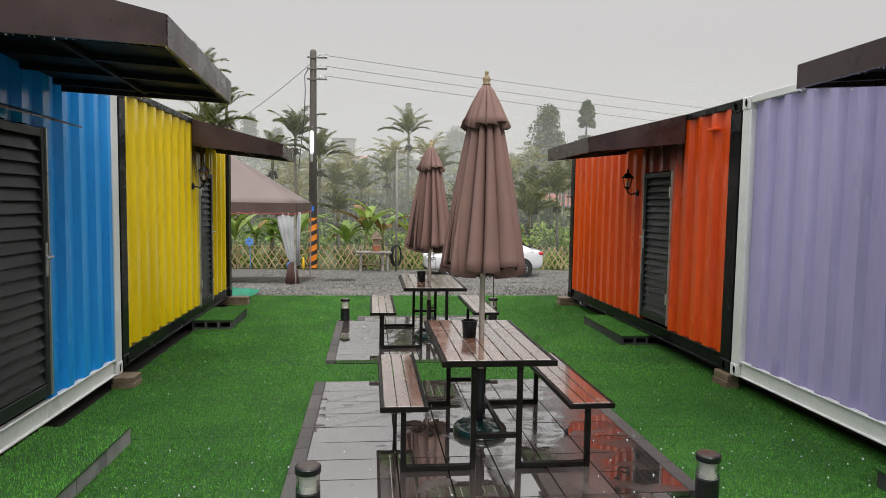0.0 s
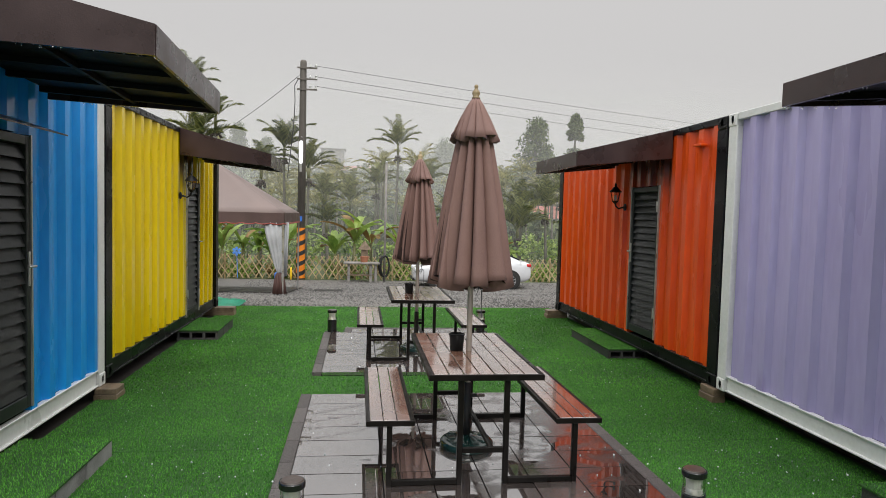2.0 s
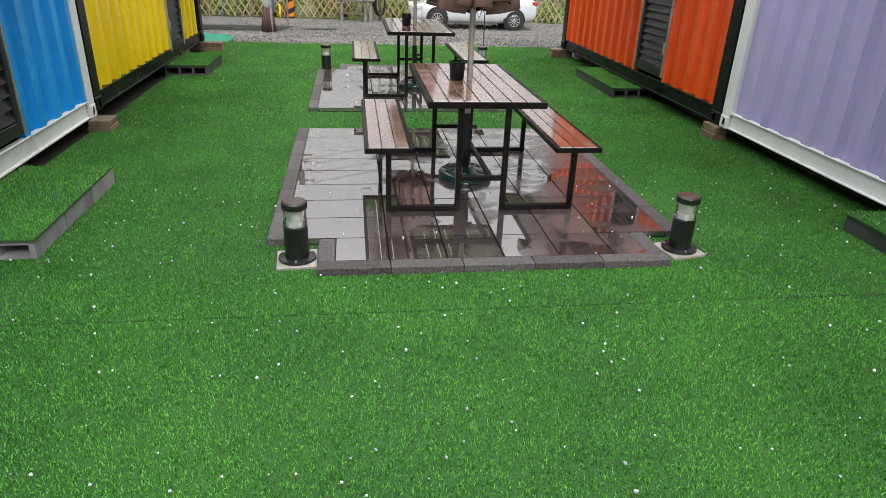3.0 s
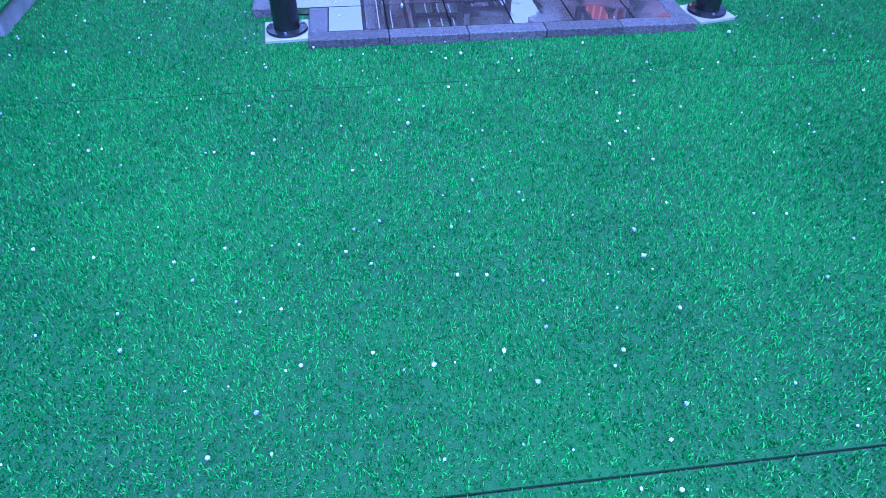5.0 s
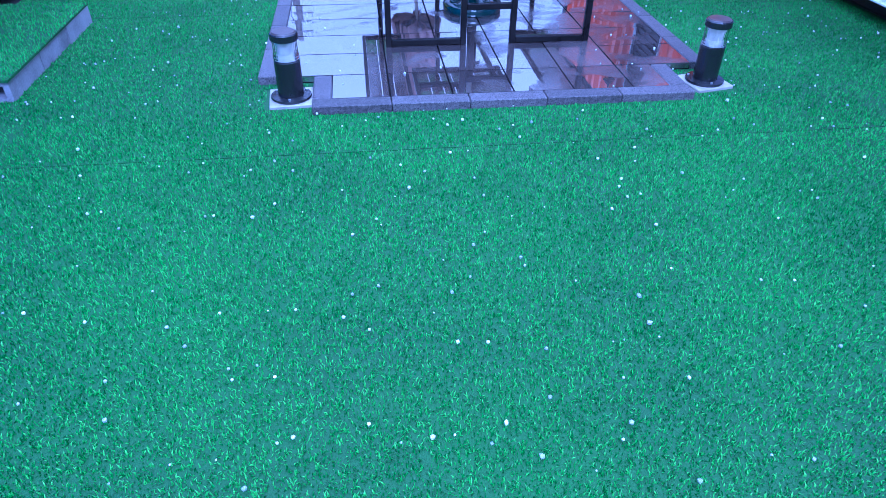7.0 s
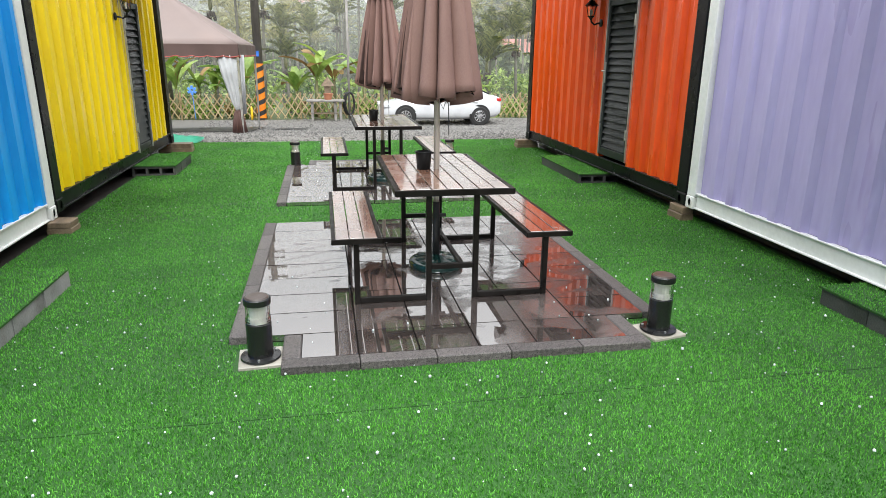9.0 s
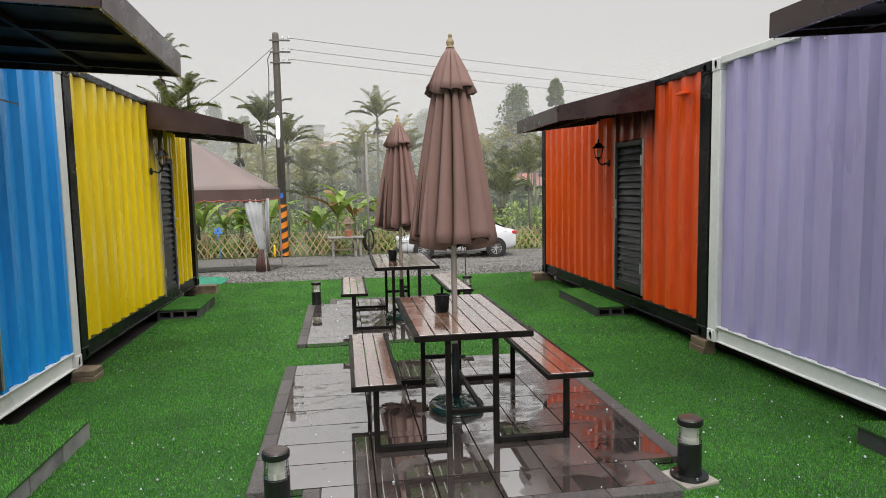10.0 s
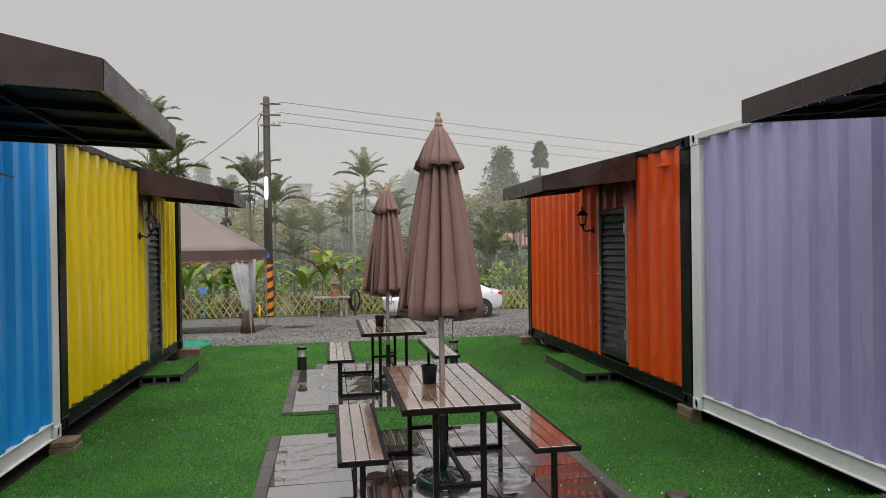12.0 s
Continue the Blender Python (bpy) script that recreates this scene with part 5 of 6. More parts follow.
def ornament(x, y, z, k):
    o = thing("planter_ornament", (x, y, z), "terracotta planter figure with a pointed timber roof", "planter")
    part("pot", lathe([(0, 0), (0.13, 0), (0.18, 0.22), (0.16, 0.24), (0, 0.22)], 12), M["clay"], o)
    part("roof", lathe([(0.26, 0.5), (0.0, 0.85)], 4), M["timber"], o)
    part("body", boxed(-0.13, 0.13, -0.13, 0.13, 0.22, 0.52, 0.01), M["timber"], o)


ornament(-0.15, 25.9, gz(0, 25.9) + 0.77, 0)


def lattice_fence(x0, x1, y):
    g = gz(0, y)
    f = thing("bamboo_fence", ((x0 + x1) / 2, y, g), "low bamboo lattice fence in front of the plants", "fence")
    h, pitch = 0.92, 0.26
    run = 0.62
    ln = math.hypot(h, run)
    slat = mesh_of("slat", boxed(-0.021, 0.021, -0.007, 0.007, -ln / 2, ln / 2, 0.003), M["bamboo"])
    n = int((x1 - x0) / pitch)
    r = random.Random(4)
    for k in range(n):
        for s in (-1, 1):
            ob = new("slat", slat)
            ob.parent = f
            ob.location = (x0 + pitch * (k + 0.5) - (x0 + x1) / 2, 0.012 * s, 0.02 + h / 2)
            ob.rotation_euler = (r.uniform(-0.02, 0.02), s * math.atan2(run, h) + r.uniform(-0.05, 0.05), 0)
    for k in range(int((x1 - x0) / 2.2) + 1):
        part("post", tube([(x0 + 2.2 * k - (x0 + x1) / 2, 0.06, -0.05), (x0 + 2.2 * k - (x0 + x1) / 2, 0.06, h + 0.08)], 0.035, 8), M["bamboo"], f)


lattice_fence(-10.0, 12.5, 26.6)


def sedan(x0, y, g):
    """A white saloon seen from its left side, its nose towards -x."""
    c = thing("car", (x0 + 2.33, y, g), "white saloon car parked on the gravel by the fence", "car")
    L = 4.66
    st = [(0.0, 0.30, 0.62, 0.62, 0.60), (0.12, 0.24, 0.74, 0.74, 0.72), (0.5, 0.20, 0.84, 0.85, 0.80), (1.2, 0.19, 0.93, 0.89, 0.84), (1.75, 0.19, 0.98, 0.90, 0.85), (2.6, 0.19, 0.99, 0.90, 0.86), (3.4, 0.19, 1.01, 0.90, 0.86), (3.95, 0.21, 1.03, 0.88, 0.82), (4.28, 0.26, 1.02, 0.82, 0.76), (4.42, 0.34, 0.97, 0.74, 0.70), (4.46, 0.42, 0.80, 0.70, 0.66)]
    bm, rings = bmesh.new(), []
    for x, zb, zt, wm, wt in st:
        zm = zb + (zt - zb) * 0.55
        prof = [(-wm * 0.86, zb), (-wm, zb + 0.10), (-wm * 1.01, zm), (-wt, zt - 0.05), (-wt * 0.88, zt), (0, zt + 0.025), (wt * 0.88, zt), (wt, zt - 0.05), (wm * 1.01, zm), (wm, zb + 0.10), (wm * 0.86, zb), (0, zb)]
        rings.append([bm.verts.new((x - L / 2, py, pz)) for py, pz in prof])
    for a, b in zip(rings, rings[1:]):
        for k in range(12):
            bm.faces.new((a[k], a[(k + 1) % 12], b[(k + 1) % 12], b[k]))
    bm.faces.new(rings[0])
    bm.faces.new(rings[-1])
    body = part("body", bm, M["car"], c, "glossy white body", True)
    sb = body.modifiers.new("round", "SUBSURF")
    sb.levels = sb.render_levels = 1
    cab = [(1.25, 0.93, 0.80), (1.95, 1.40, 0.66), (2.5, 1.47, 0.64), (3.1, 1.43, 0.64), (3.9, 1.10, 0.72), (4.05, 1.03, 0.76)]
    bm, rings = bmesh.new(), []
    for x, zt, wt in cab:
        rings.append([bm.verts.new((x - L / 2, py, pz)) for py, pz in ((-0.82, 0.93), (-wt, zt - 0.04), (-wt * 0.9, zt), (wt * 0.9, zt), (wt, zt - 0.04), (0.82, 0.93))])
    for a, b in zip(rings, rings[1:]):
        for k in range(5):
            bm.faces.new((a[k], a[k + 1], b[k + 1], b[k]))
    bm.faces.new(rings[0])
    bm.faces.new(rings[-1])
    part("roof", bm, M["car"], c, smooth=True)
    for pts in ([(1.52, 0.99), (2.02, 1.35), (2.52, 1.41), (2.54, 0.99)], [(2.62, 0.99), (2.60, 1.41), (3.08, 1.37), (3.52, 1.18), (3.56, 1.02)]):
        for s in (-1, 1):
            b = bmesh.new()
            vs = [b.verts.new((px - L / 2, s * (0.835 - 0.36 * (pz - 0.93)), pz)) for px, pz in pts]
            ws = [b.verts.new((v.co.x, v.co.y - s * 0.03, v.co.z)) for v in vs]
            b.faces.new(vs)
            b.faces.new(ws)
            for k in range(len(vs)):
                j = (k + 1) % len(vs)
                b.faces.new((vs[k], vs[j], ws[j], ws[k]))
            part("side_window", b, M["glass"], c, "dark side glass")
    for a, b2 in (((1.30, 0.97, 0.72), (1.93, 1.385, 0.58)), ((3.98, 1.09, 0.66), (3.2, 1.43, 0.56))):
        b = bmesh.new()
        dn = 0.02
        q = [(a[0], -a[2], a[1]), (a[0], a[2], a[1]), (b2[0], b2[2], b2[1]), (b2[0], -b2[2], b2[1])]
        vs = [b.verts.new((p[0] - L / 2 + (-dn if a[0] < 2 else dn), p[1], p[2] + dn)) for p in q]
        ws = [b.verts.new((p[0] - L / 2, p[1], p[2] - 0.02)) for p in q]
        b.faces.new(vs)
        b.faces.new(ws)
        for k in range(4):
            j = (k + 1) % 4
            b.faces.new((vs[k], vs[j], ws[j], ws[k]))
        part("windscreen", b, M["glass"], c, "dark windscreen glass")
    for x in (0.92, 3.62):
        for s in (-1, 1):
            prof = [(0.0, -0.11), (0.30, -0.11), (0.325, -0.08), (0.325, 0.08), (0.30, 0.11), (0.20, 0.11), (0.20, 0.06), (0.0, 0.06)]
            b = lathe(prof, 28)
            bmesh.ops.transform(b, matrix=Matrix.Translation((x - L / 2, s * 0.80, 0.325)) @ Matrix.Rotation(radians(-90 * s), 4, "X"), verts=b.verts)
            w = part("wheel", b, M["tyre"], c, "black tyre")
            b = lathe([(0.205, 0.075), (0.215, 0.10), (0.20, 0.115), (0.19, 0.10), (0.19, 0.075)], 28)
            for k in range(10):
                box(b, -0.013, 0.013, 0.03, 0.195, 0.085, 0.105, 0, Matrix.Rotation(2 * math.pi * k / 10, 4, "Z"))
            lathe([(0, 0.06), (0.045, 0.06), (0.04, 0.112), (0, 0.115)], 12, (0, 0, 0), b)
            bmesh.ops.transform(b, matrix=Matrix.Translation((x - L / 2, s * 0.80, 0.325)) @ Matrix.Rotation(radians(-90 * s), 4, "X"), verts=b.verts)
            part("rim", b, M["rim"], w, "ten-spoke alloy rim")
            # solid dark disc: its rim paints the shaded gap round the tyre
            b = lathe([(0.0, 0.0), (0.385, 0.0), (0.385, 0.02), (0, 0.02)], 28)
            bmesh.ops.transform(b, matrix=Matrix.Translation((x - L / 2, s * 0.868, 0.345)) @ Matrix.Rotation(radians(-90 * s), 4, "X"), verts=b.verts)
            part("wheel_arch", b, M["rubber"], c, "dark disc in place of the shaded gap in the wheel arch")
    for s in (-1, 1):
        part("tail_light", boxed(4.24 - L / 2, 4.44 - L / 2, s * 0.56, s * 0.775, 0.83, 0.95, 0.03), M["tail"], c, "red tail light")
        part("headlight", boxed(0.04 - L / 2, 0.42 - L / 2, s * 0.50, s * 0.80, 0.62, 0.76, 0.03), M["head"], c, "clear headlight")
        part("mirror", boxed(1.62 - L / 2, 1.78 - L / 2, s * 0.84, s * 1.02, 0.98, 1.10, 0.03), M["car"], c)
        for x in (1.95, 2.98):
            part("door_handle", boxed(x + 0.35 - L / 2, x + 0.55 - L / 2, s * 0.895, s * 0.925, 0.80, 0.83, 0.008), M["alu"], c)
    part("bumper", boxed(0.0 - L / 2, 0.10 - L / 2, -0.55, 0.55, 0.26, 0.36, 0.02), M["rubber"], c)


sedan(1.60, 24.6, gz(0, 24.6))

tarp = bmesh.new()
bmesh.ops.create_grid(tarp, x_segments=14, y_segments=10, size=0.5)
for v in tarp.verts:
    e = max(1 - (v.co.x * 2) ** 4, 0) * max(1 - (v.co.y * 2) ** 4, 0)
    v.co = Vector((-2.95 + v.co.x * 0.95 + 0.05 * noise.noise(v.co * 5), 12.55 + v.co.y * 0.85, 0.012 + 0.10 * e * (0.6 + 0.6 * noise.noise(v.co * 4 + Vector((5, 1, 0))))))
bmesh.ops.extrude_face_region(tarp, geom=tarp.faces[:])
single("green_tarp", tarp, M["tarp"], "crumpled bright green tarpaulin lying on the ground", "tarp", smooth=True)


# ---- plants ----
def frond(bm, L, start, turn, droop, pairs, width, rnd):
    """One feather palm leaf from the crown's centre."""
    pts = []
    a, p = start, Vector((0, 0, 0))
    n = 9
    for k in range(n + 1):
        pts.append(p.copy())
        p = p + Vector((math.cos(a), 0, math.sin(a))) * (L / n)
        a -= droop / n * (0.2 + 2.0 * (k / n) ** 1.6)
    rot = Matrix.Rotation(turn, 3, "Z")
    spine = [rot @ q for q in pts]
    for k in range(n):
        w = 0.02 * (1 - k / n) + 0.004
        s = rot @ Vector((0, w, 0))
        bm.faces.new([bm.verts.new(v) for v in (spine[k] - s, spine[k] + s, spine[k + 1] + s * 0.8, spine[k + 1] - s * 0.8)])
    for i in range(pairs):
        u = 0.14 + 0.86 * i / pairs
        k = min(int(u * n), n - 1)
        base = pts[k].lerp(pts[k + 1], u * n - k)
        d = (pts[k + 1] - pts[k]).normalized()
        ll = L * 0.33 * (math.sin(math.pi * (0.2 + 0.74 * u)) ** 0.6) * rnd.uniform(0.8, 1.15)
        up = Vector((-d.z, 0, d.x))
        for s in (-1, 1):
            tip = base + d * ll * 0.55 + Vector((0, s * ll * 0.5, -ll * 0.5 * u)) + up * ll * rnd.uniform(0.15, 0.5)
            mid = base.lerp(tip, 0.5) + Vector((0, 0, 0.08 * ll))
            side = d * width
            q = [base - side * 0.4, base + side * 0.5, mid + side * 0.8, tip, mid - side * 0.6]
            bm.faces.new([bm.verts.new(rot @ v) for v in q])


def palm_meshes(seed, L, n, mat, pairs=17):
    r = random.Random(seed)
    bm = bmesh.new()
    for k in range(n):
        e = 0.50 + 1.05 * ((k * 5) % n) / n + r.uniform(-0.1, 0.1)
        frond(bm, L * r.uniform(0.85, 1.15), e, 2 * math.pi * k / n + r.uniform(-0.3, 0.3), r.uniform(0.9, 1.6), pairs, 0.0125 * L, r)
    me = bpy.data.meshes.new("crown")
    bm.to_mesh(me)
    bm.free()
    me.materials.append(M[mat])
    return me


CROWNS = [palm_meshes(s, 1.62, 14, "palm", 44) for s in (1, 2, 3)]
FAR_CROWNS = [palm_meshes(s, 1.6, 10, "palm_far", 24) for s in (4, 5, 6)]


def palm(x, y, top, size, k, crowns, group, ground=None):
    g = (ground if ground is not None else gz(x, y)) - 0.1
    p = thing("palm_tree", (x, y, g), "slender areca palm with a ringed grey trunk and feathery crown", "palm tree", group)
    h = top - g
    r = random.Random(k)
    bx, by = r.uniform(-0.15, 0.15), r.uniform(-0.15, 0.15)
    part("trunk", tube([(0, 0, 0), (bx * 0.5, by * 0.5, h * 0.4), (bx, by, h * 0.8), (bx, by, h)], [0.10, 0.075, 0.06, 0.05], 8), M["trunk"], p, smooth=True)
    part("crownshaft", tube([(bx, by, h - 0.45), (bx, by, h - 0.2), (bx, by, h + 0.05)], [0.06, 0.085, 0.05], 8), M["stem"], p, "smooth green crownshaft", True)
    c = new("crown", crowns[k % 3])
    c.parent = p
    c.location = (bx, by, h)
    c.scale = (size, size, size)
    c.rotation_euler = (0, 0, r.uniform(0, 6.28))
    if crowns is CROWNS:
        cl = new("fruit_cluster", FRUIT[k % 2])
        cl.parent = p
        cl.location = (bx, by, h - 0.5)
        cl.rotation_euler = (0, 0, r.uniform(0, 6.28))


def fruit_mesh(seed):
    """Dark hanging sprays of fruit and old stalks under a crown."""
    r, bm = random.Random(seed), bmesh.new()
    for k in range(7):
        a, reach = 2 * math.pi * k / 7 + r.uniform(-0.3, 0.3), r.uniform(0.16, 0.34)
        tube([(0, 0, 0), (reach * 0.7 * math.cos(a), reach * 0.7 * math.sin(a), -0.02), (reach * math.cos(a), reach * math.sin(a), -0.3)], 0.012, 4, bm)
        for _ in range(9):
            u = r.uniform(0.35, 1.0)
            lathe([(0, 0.05), (0.036, 0.02), (0.036, -0.02), (0, -0.05)], 5, (reach * u * math.cos(a) + r.uniform(-0.05, 0.05), reach * u * math.sin(a) + r.uniform(-0.05, 0.05), -0.3 * u * u + r.uniform(-0.1, 0.02)), bm)
    return mesh_of("fruit_cluster", bm, M["capwood"])


FRUIT = [fruit_mesh(s) for s in (1, 2)]
PALMS = ((1.55, 36, 5.4, 1.0), (-4.1, 34, 4.9, 1.15), (-3.05, 33, 3.8, 1.1), (-7.2, 28, 6.6, 0.85), (-6.6, 30, 5.7, 0.75), (-6.1, 24, 4.0, 1.0), (-1.0, 38, 2.3, 1.15), (7.5, 32, 1.1, 1.35), (9.3, 33, 2.2, 1.25), (8.4, 35, 2.0, 1.2), (-4.9, 31, 3.6, 0.9), (-2.3, 36, 2.6, 0.9), (0.6, 40, 3.4, 1.0), (3.6, 38, 3.6, 1.0), (4.4, 34, 1.6, 1.0), (5.8, 37, 2.8, 1.1), (11.0, 36, 3.0, 1.1), (-8.5, 31, 4.0, 1.0), (-1.8, 31, 1.2, 0.8), (10.6, 30, 0.8, 1.1), (2.6, 31, 0.8, 0.9))
for k, (x, y, z, s) in enumerate(PALMS):
    palm(x, y, z, s, k, CROWNS, "palms behind the fence")
rr = random.Random(33)
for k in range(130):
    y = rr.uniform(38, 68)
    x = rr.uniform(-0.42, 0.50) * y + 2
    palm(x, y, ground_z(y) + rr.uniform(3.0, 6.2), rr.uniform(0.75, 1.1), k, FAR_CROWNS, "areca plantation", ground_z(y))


def banana(x, y, h, k):
    g = gz(x, y) - 0.02
    b = thing("banana_plant", (x, y, g), "banana plant with broad torn light green leaves", "banana plant", "banana plants")
    r = random.Random(k * 7 + 1)
    part("stem", tube([(0, 0, 0), (0.03, 0.02, h * 0.3), (0.04, 0.03, h * 0.62)], [0.10, 0.085, 0.05], 9), M["stem"], b, smooth=True)
    n = r.randint(6, 8)
    for i in range(n):
        turn, e = 2 * math.pi * i / n + r.uniform(-0.4, 0.4), r.uniform(0.85, 1.5)
        L, W = h * r.uniform(0.7, 1.0), 0.15 * h ** 0.5 * r.uniform(0.8, 1.15)
        bm = bmesh.new()
        p, a, m = Vector((0.04, 0.03, h * 0.58)), e, 10
        rot = Matrix.Rotation(turn, 3, "Z")
        rows = []
        for j in range(m + 1):
            u = j / m
            w = W * math.sin(math.pi * min(max(u * 1.04 - 0.12, 0.0), 1.0)) ** 0.6 if u > 0.13 else 0.02
            d = Vector((math.cos(a), 0, math.sin(a)))
            up = Vector((-math.sin(a), 0, math.cos(a)))
            o = Vector((0.04, 0.03, h * 0.58))
            tear = r.uniform(0.75, 1.0)
            rows.append([bm.verts.new(rot @ (p - o + Vector((0, s * w * tear, 0)) + up * w * 0.35 * abs(s)) + o) for s in (-1, -0.5, 0, 0.5, 1)])
            p = p + d * (L / m)
            a -= r.uniform(0.05, 0.2)
        for ra, rb in zip(rows, rows[1:]):
            for s in range(4):
                bm.faces.new((ra[s], ra[s + 1], rb[s + 1], rb[s]))
        part("leaf", bm, M["dry" if r.random() < 0.24 else "banana"], b, smooth=False)


rr = random.Random(9)
spots = [(-0.6, 27.4, 2.3), (0.1, 28.2, 2.4), (1.3, 27.8, 2.0), (2.1, 28.0, 1.9), (-1.4, 27.7, 1.6), (5.6, 28.2, 1.3)]
spots += [(-9.0 + 0.62 * k, rr.uniform(27.3, 29.2), rr.uniform(1.5, 2.2)) for k in range(10)]
for k, (x, y, h) in enumerate(spots):
    banana(x, y, h, k)


def clumps(name, places, leaves, leaf, mat, label, category, seed, flat=0.5):
    """Many small leaves round each place (x, y, z, rx, rz), joined."""
    r = np.random.default_rng(seed)
    vs = []
    for x, y, z, rx, rz in places:
        n = int(leaves * max(rx * rz, 0.15))
        d = r.normal(size=(n, 3))
        d /= np.linalg.norm(d, axis=1)[:, None]
        lump = 0.72 + 0.28 * np.sin(d[:, 0] * 5 + x) * np.cos(d[:, 2] * 4 + y)
        rad = lump * r.uniform(0.55, 1.08, n)
        c = np.array([x, y, z]) + d * rad[:, None] * np.array([rx, rx, rz])
        a = r.normal(size=(n, 3))
        a /= np.linalg.norm(a, axis=1)[:, None]
        b = np.cross(a, r.normal(size=(n, 3)))
        b /= np.linalg.norm(b, axis=1)[:, None]
        s = leaf * r.uniform(0.6, 1.4, n)[:, None]
        vs.append(np.stack([c - a * s, c + b * s * flat, c + a * s, c - b * s * flat], 1))
    v = np.concatenate(vs).reshape(-1, 3)
    f = np.arange(len(v)).reshape(-1, 4)
    sheet(name, v.tolist(), f.tolist(), M[mat], label, category)


rr = random.Random(17)
low = [(rr.uniform(-12, 14), rr.uniform(27.0, 30.5), -0.95 + rr.uniform(0.0, 0.35), rr.uniform(0.3, 0.65), rr.uniform(0.25, 0.55)) for _ in range(150)]
clumps("undergrowth", low, 330, 0.075, "shrub", "tangled bright green weeds and shrubs behind the fence", "undergrowth", 5)
low = [(rr.uniform(-12, 14), rr.uniform(27.0, 29.5), -0.95 + rr.uniform(0.0, 0.35), rr.uniform(0.2, 0.45), rr.uniform(0.2, 0.4)) for _ in range(40)]
clumps("dry_undergrowth", low, 260, 0.08, "dry", "dry brown leaves and stalks among the weeds", "undergrowth", 6)
mid = []
for _ in range(170):
    y = rr.uniform(31, 50)
    mid.append((rr.uniform(-0.45, 0.5) * y, y, ground_z(y) + rr.uniform(0.2, 1.3), rr.uniform(0.6, 1.3), rr.uniform(0.5, 1.2)))
clumps("shrub_belt", mid, 110, 0.15, "shrub", "dense green shrubs under the palms", "undergrowth", 7)


def hill_z(x, y):
    return ground_z(y) + 3.0 * noise.noise((x * 0.02, y * 0.02, 3.0)) * min(max((y - 60) / 40, 0), 1)


woods = []
for _ in range(520):
    y = rr.uniform(52, 140)
    x = rr.uniform(-0.46, 0.55) * y + 2
    h = rr.uniform(1.4, 2.7)
    woods.append((x, y, hill_z(x, y) + h * 0.7, rr.uniform(1.3, 2.6), h))
clumps("far_woods", woods, 42, 0.42, "far_leaf", "misty dark green woods covering the far slope", "woods", 8)


def crowned(x, y, top, spread, label, seed, bare=0.25):
    """A tall tree: trunk, limbs and a crown of many leaf clumps."""
    g = hill_z(x, y) - 0.2
    t = thing("tree", (x, y, g), label, "tree", "tall trees on the slope")
    h = top - g
    r = random.Random(seed)
    part("trunk", tube([(0, 0, 0), (0.15, 0, h * 0.4), (0.0, 0.1, h * 0.75), (0.05, 0, h * 0.95)], [0.35, 0.25, 0.14, 0.06], 8), M["trunk"], t, smooth=True)
    crown, limb = bmesh.new(), bmesh.new()
    for k in range(30):
        u = bare + (1 - bare) * (k + 0.5) / 30
        a = k * 2.4
        reach = spread * ((1.02 - u) / (1.02 - bare)) ** 0.8 * r.uniform(0.55, 1.1) + spread * 0.08
        e = Vector((reach * math.cos(a), reach * math.sin(a), h * u + r.uniform(-0.3, 0.3)))
        tube([(0, 0, h * u - reach * 0.25), (e.x * 0.6, e.y * 0.6, e.z - 0.1), e], [0.06, 0.04, 0.02], 5, limb)
        for at, size in ((e, spread * r.uniform(0.22, 0.36)), (Vector((e.x * 0.5, e.y * 0.5, e.z + 0.15)), spread * r.uniform(0.22, 0.36))):
            for _ in range(100):
                d = Vector((r.gauss(0, 1), r.gauss(0, 1), r.gauss(0, 0.8))).normalized()
                c = at + d * size * r.uniform(0.3, 1.1)
                ax, bx = Vector((r.gauss(0, 1), r.gauss(0, 1), r.gauss(0, 1))).normalized() * 0.22, Vector((r.gauss(0, 1), r.gauss(0, 1), r.gauss(0, 1))).normalized() * 0.10
                crown.faces.new([crown.verts.new(v) for v in (c - ax, c + bx, c + ax, c - bx)])
    part("limbs", limb, M["trunk"], t)
    me = bpy.data.meshes.new("crown")
    crown.to_mesh(me)
    crown.free()
    me.materials.append(M["far_leaf"])
    ob = new("crown", me)
    ob.parent = t


crowned(18.7, 70, 12.25, 3.2, "tall dark cone-shaped tree standing out on the misty slope", 3, 0.15)
crowned(23.1, 70, 12.7, 0.95, "slim tree with a small tufted top on the slope", 4, 0.84)
crowned(19.9, 70.5, 8.9, 2.0, "dark bushy tree on the misty slope", 5, 0.3)
crowned(23.2, 70.5, 9.1, 2.3, "dark bushy tree on the misty slope", 6, 0.3)
crowned(14.0, 110, 13.5, 4.5, "rounded tree top on the far ridge", 7, 0.3)
crowned(-21.0, 115, 16.0, 2.6, "slender pale conifer on the far ridge", 8, 0.15)
crowned(-16.5, 115, 13.5, 2.6, "slender pale conifer on the far ridge", 9, 0.2)
crowned(-23.5, 110, 13.8, 3.0, "pale conifer on the far ridge", 10, 0.2)

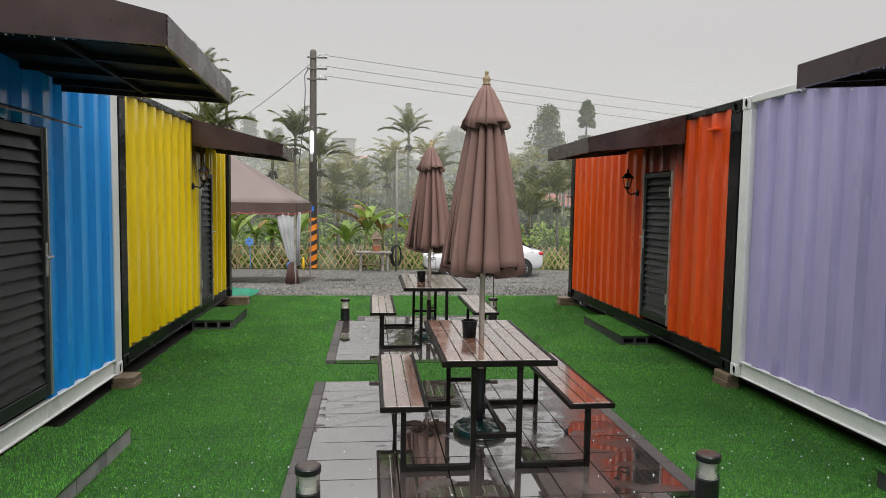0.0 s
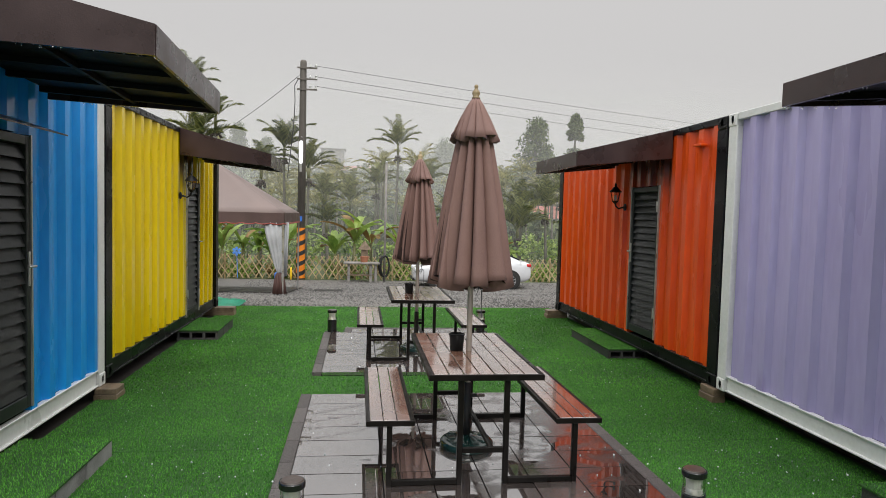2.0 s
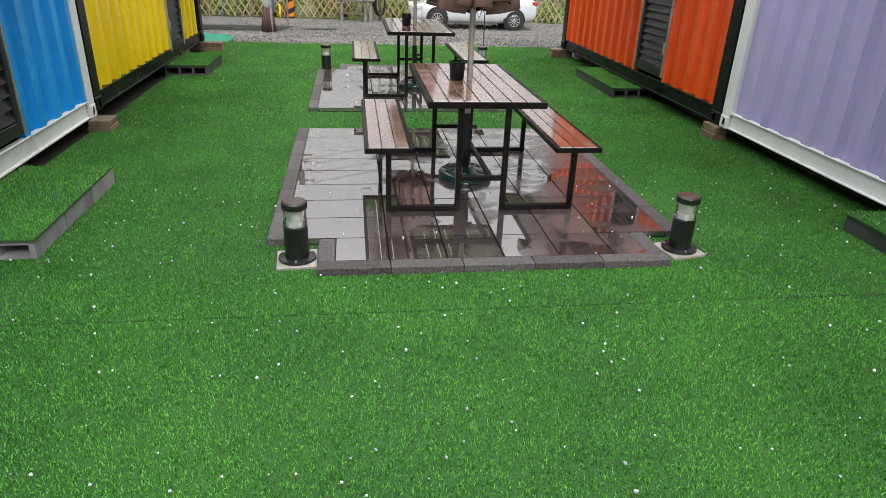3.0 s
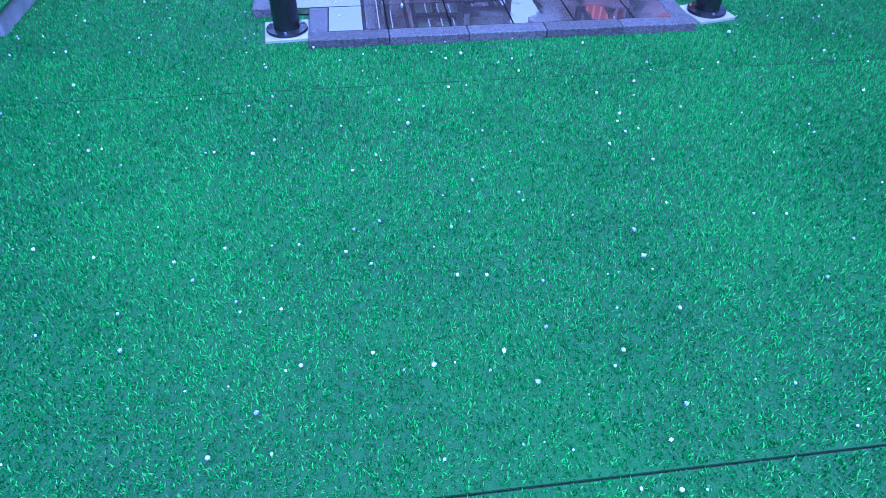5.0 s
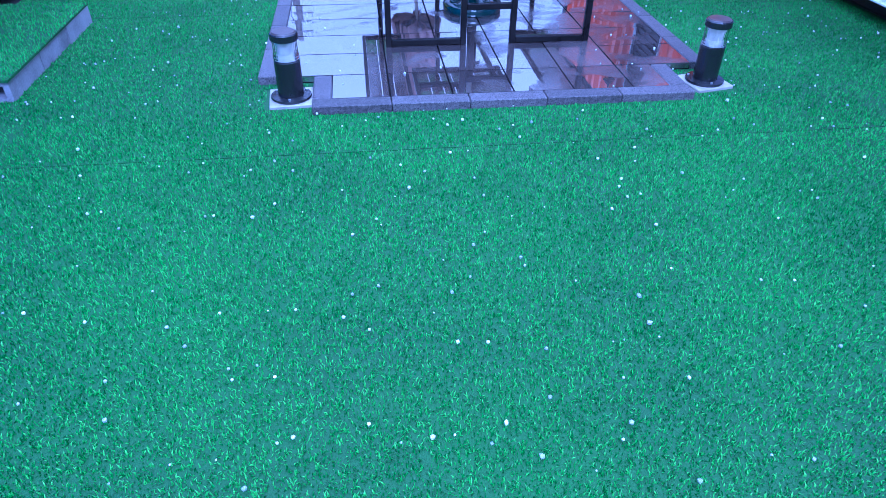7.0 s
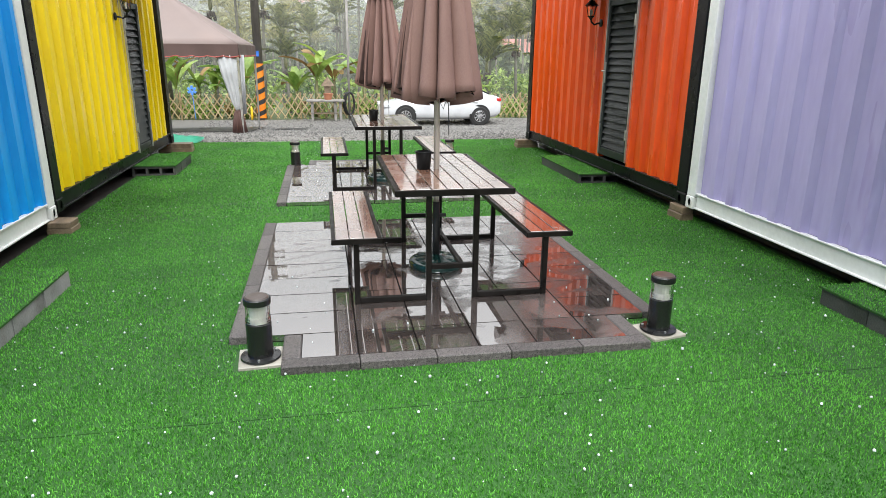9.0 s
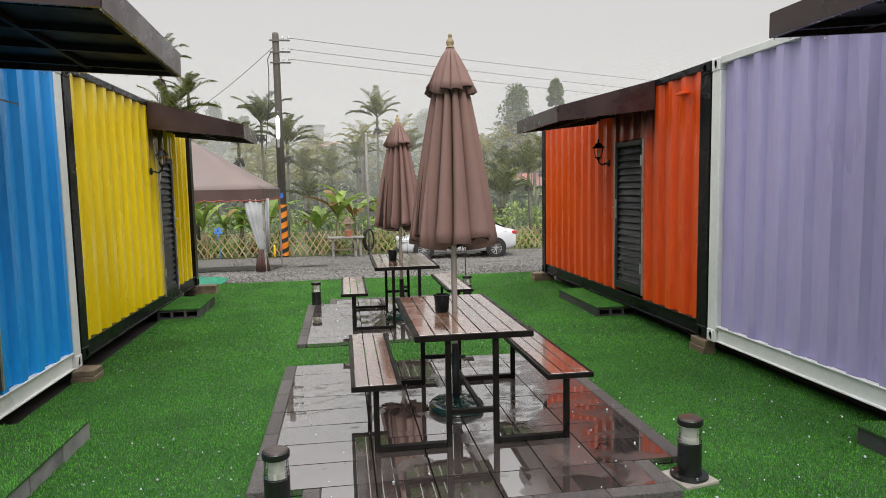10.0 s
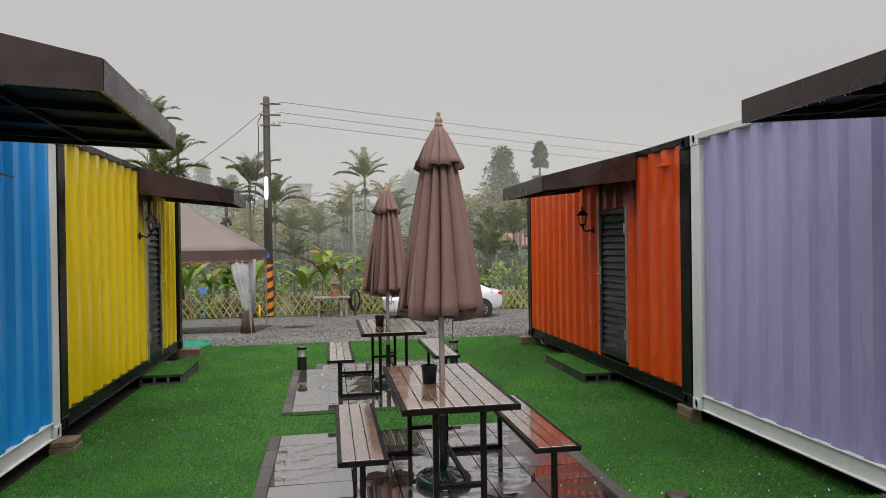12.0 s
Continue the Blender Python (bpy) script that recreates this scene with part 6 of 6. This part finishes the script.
# ---- far houses ----
def far_house(x, y, w, d, h, roof_h, label, wallm, roofm, windows):
    g = hill_z(x, y) - 1.0
    t = thing("house", (x, y, g), label, "house", "far houses")
    part("wall", boxed(-w / 2, w / 2, -d / 2, d / 2, 0, h), M[wallm], t)
    part("roof", prism([(-d / 2 - 0.3, h), (d / 2 + 0.3, h), (0, h + roof_h)], -w / 2 - 0.3, w / 2 + 0.3, "x"), M[roofm], t)
    for k in range(windows):
        part("window", boxed(-w / 2 + w * (k + 0.5) / windows - 0.5, -w / 2 + w * (k + 0.5) / windows + 0.5, -d / 2 - 0.04, -d / 2 + 0.02, h * 0.45, h * 0.75), M["glass"], t)


far_house(-5.6, 128, 4.2, 5.0, 7.2, 0.25, "grey concrete house on the ridge in mist", "stone", "stone", 2)
far_house(-1.0, 126, 6.0, 5.0, 3.2, 1.0, "low grey house on the misty ridge", "stone", "roof", 3)
far_house(18.6, 62, 6.5, 5.0, 3.4, 1.2, "white house with a red roof behind the palms", "wall", "roof", 3)

# ---- small coloured things by the fence ----
flower = bmesh.new()
for k in range(6):
    a = 2 * math.pi * k / 6
    box(flower, -0.045, 0.045, -0.01, 0.01, 0.04, 0.17, 0.009, Matrix.Translation((-5.1, 26.35, 0.1)) @ Matrix.Rotation(a, 4, "Y"))
tube([(-5.1, 26.37, 0.1), (-5.1, 26.5, -0.5), (-5.1, 26.62, -0.98)], 0.015, 6, flower)
single("pinwheel", flower, M["blue_flower"], "blue plastic flower pinwheel stuck in the ground by the fence", "pinwheel")
bag = lathe([(0, 0), (0.04, 0.02), (0.05, 0.2), (0.04, 0.42), (0.02, 0.5), (0, 0.5)], 10, (-3.0, 26.2, gz(0, 26.2)))
single("yellow_bag", bag, M["yellow_bag"], "yellow plastic bag standing against the fence", "bag", smooth=True)

# ---- loose gravel and hail ----
r = np.random.default_rng(41)
n = 30000
gx, gy = r.uniform(-4.5, 7.5, n), 12.3 + 13.6 * r.uniform(0, 1, n) ** 1.15
size = r.uniform(0.012, 0.036, n)
tet = np.array([(1, 0, 0), (-0.5, 0.87, 0), (-0.5, -0.87, 0), (0.1, 0.1, 0.9)])
ang = r.uniform(0, 6.28, n)
ca, sa = np.cos(ang)[:, None], np.sin(ang)[:, None]
vx = gx[:, None] + size[:, None] * (tet[None, :, 0] * ca - tet[None, :, 1] * sa)
vy = gy[:, None] + size[:, None] * (tet[None, :, 0] * sa + tet[None, :, 1] * ca)
vz = np.array([ground_z(v) for v in gy])[:, None] - 0.012 + size[:, None] * tet[None, :, 2]
k4 = np.arange(n)[:, None] * 4
sheet("gravel_stones", np.stack([vx, vy, vz], -1).reshape(-1, 3).tolist(), np.concatenate([k4 + [0, 1, 3], k4 + [1, 2, 3], k4 + [2, 0, 3]]).tolist(), M["pebble"], "loose wet grey gravel stones", "gravel")

ico = bmesh.new()
bmesh.ops.create_icosphere(ico, subdivisions=1, radius=1.0)
ico.verts.ensure_lookup_table()
iv = np.array([v.co[:] for v in ico.verts])
ifc = np.array([[v.index for v in f.verts] for f in ico.faces])
ico.free()
n = 1700
hx, hy = r.uniform(-2.5, 3.05, n), r.uniform(0.6, 12.1, n)
hs = r.choice([0.0030, 0.0042, 0.0055, 0.0066], n, p=[0.32, 0.32, 0.24, 0.12]) * r.uniform(0.85, 1.15, n) * np.where(hy > 5, 0.8, 1.15)
on = blocked(hx, hy)
keep = ~on | (r.uniform(0, 1, n) < 0.25)
hx, hy, hs, on = hx[keep], hy[keep], hs[keep], on[keep]
hz = np.where(on, 0.046, 0.017) + hs * 0.6
v = np.stack([hx, hy, hz], 1)[:, None] + iv[None] * hs[:, None, None] * (1 + 0.12 * r.normal(size=(len(hx), len(iv), 1)))
f = ifc[None] + (np.arange(len(hx)) * len(iv))[:, None, None]
sheet("hailstones", v.reshape(-1, 3).tolist(), f.reshape(-1, 3).tolist(), M["ice"], "small white hailstones scattered over the lawn", "hail")

# ---- see-through sheets that stand in for mist over the fields and the slope ----
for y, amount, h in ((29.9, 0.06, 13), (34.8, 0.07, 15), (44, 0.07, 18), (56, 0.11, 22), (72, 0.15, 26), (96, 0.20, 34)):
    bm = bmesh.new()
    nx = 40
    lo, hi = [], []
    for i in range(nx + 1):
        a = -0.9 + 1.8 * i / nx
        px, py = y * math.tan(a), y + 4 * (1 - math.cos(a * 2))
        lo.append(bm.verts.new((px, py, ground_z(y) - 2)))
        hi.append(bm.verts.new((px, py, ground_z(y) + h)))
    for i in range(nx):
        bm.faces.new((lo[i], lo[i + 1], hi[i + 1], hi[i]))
    single("haze_sheet", bm, haze_sheet_material("mist", amount, h * 0.8), "upright see-through white sheet standing in for rain mist over the fields", "mist", "structure")
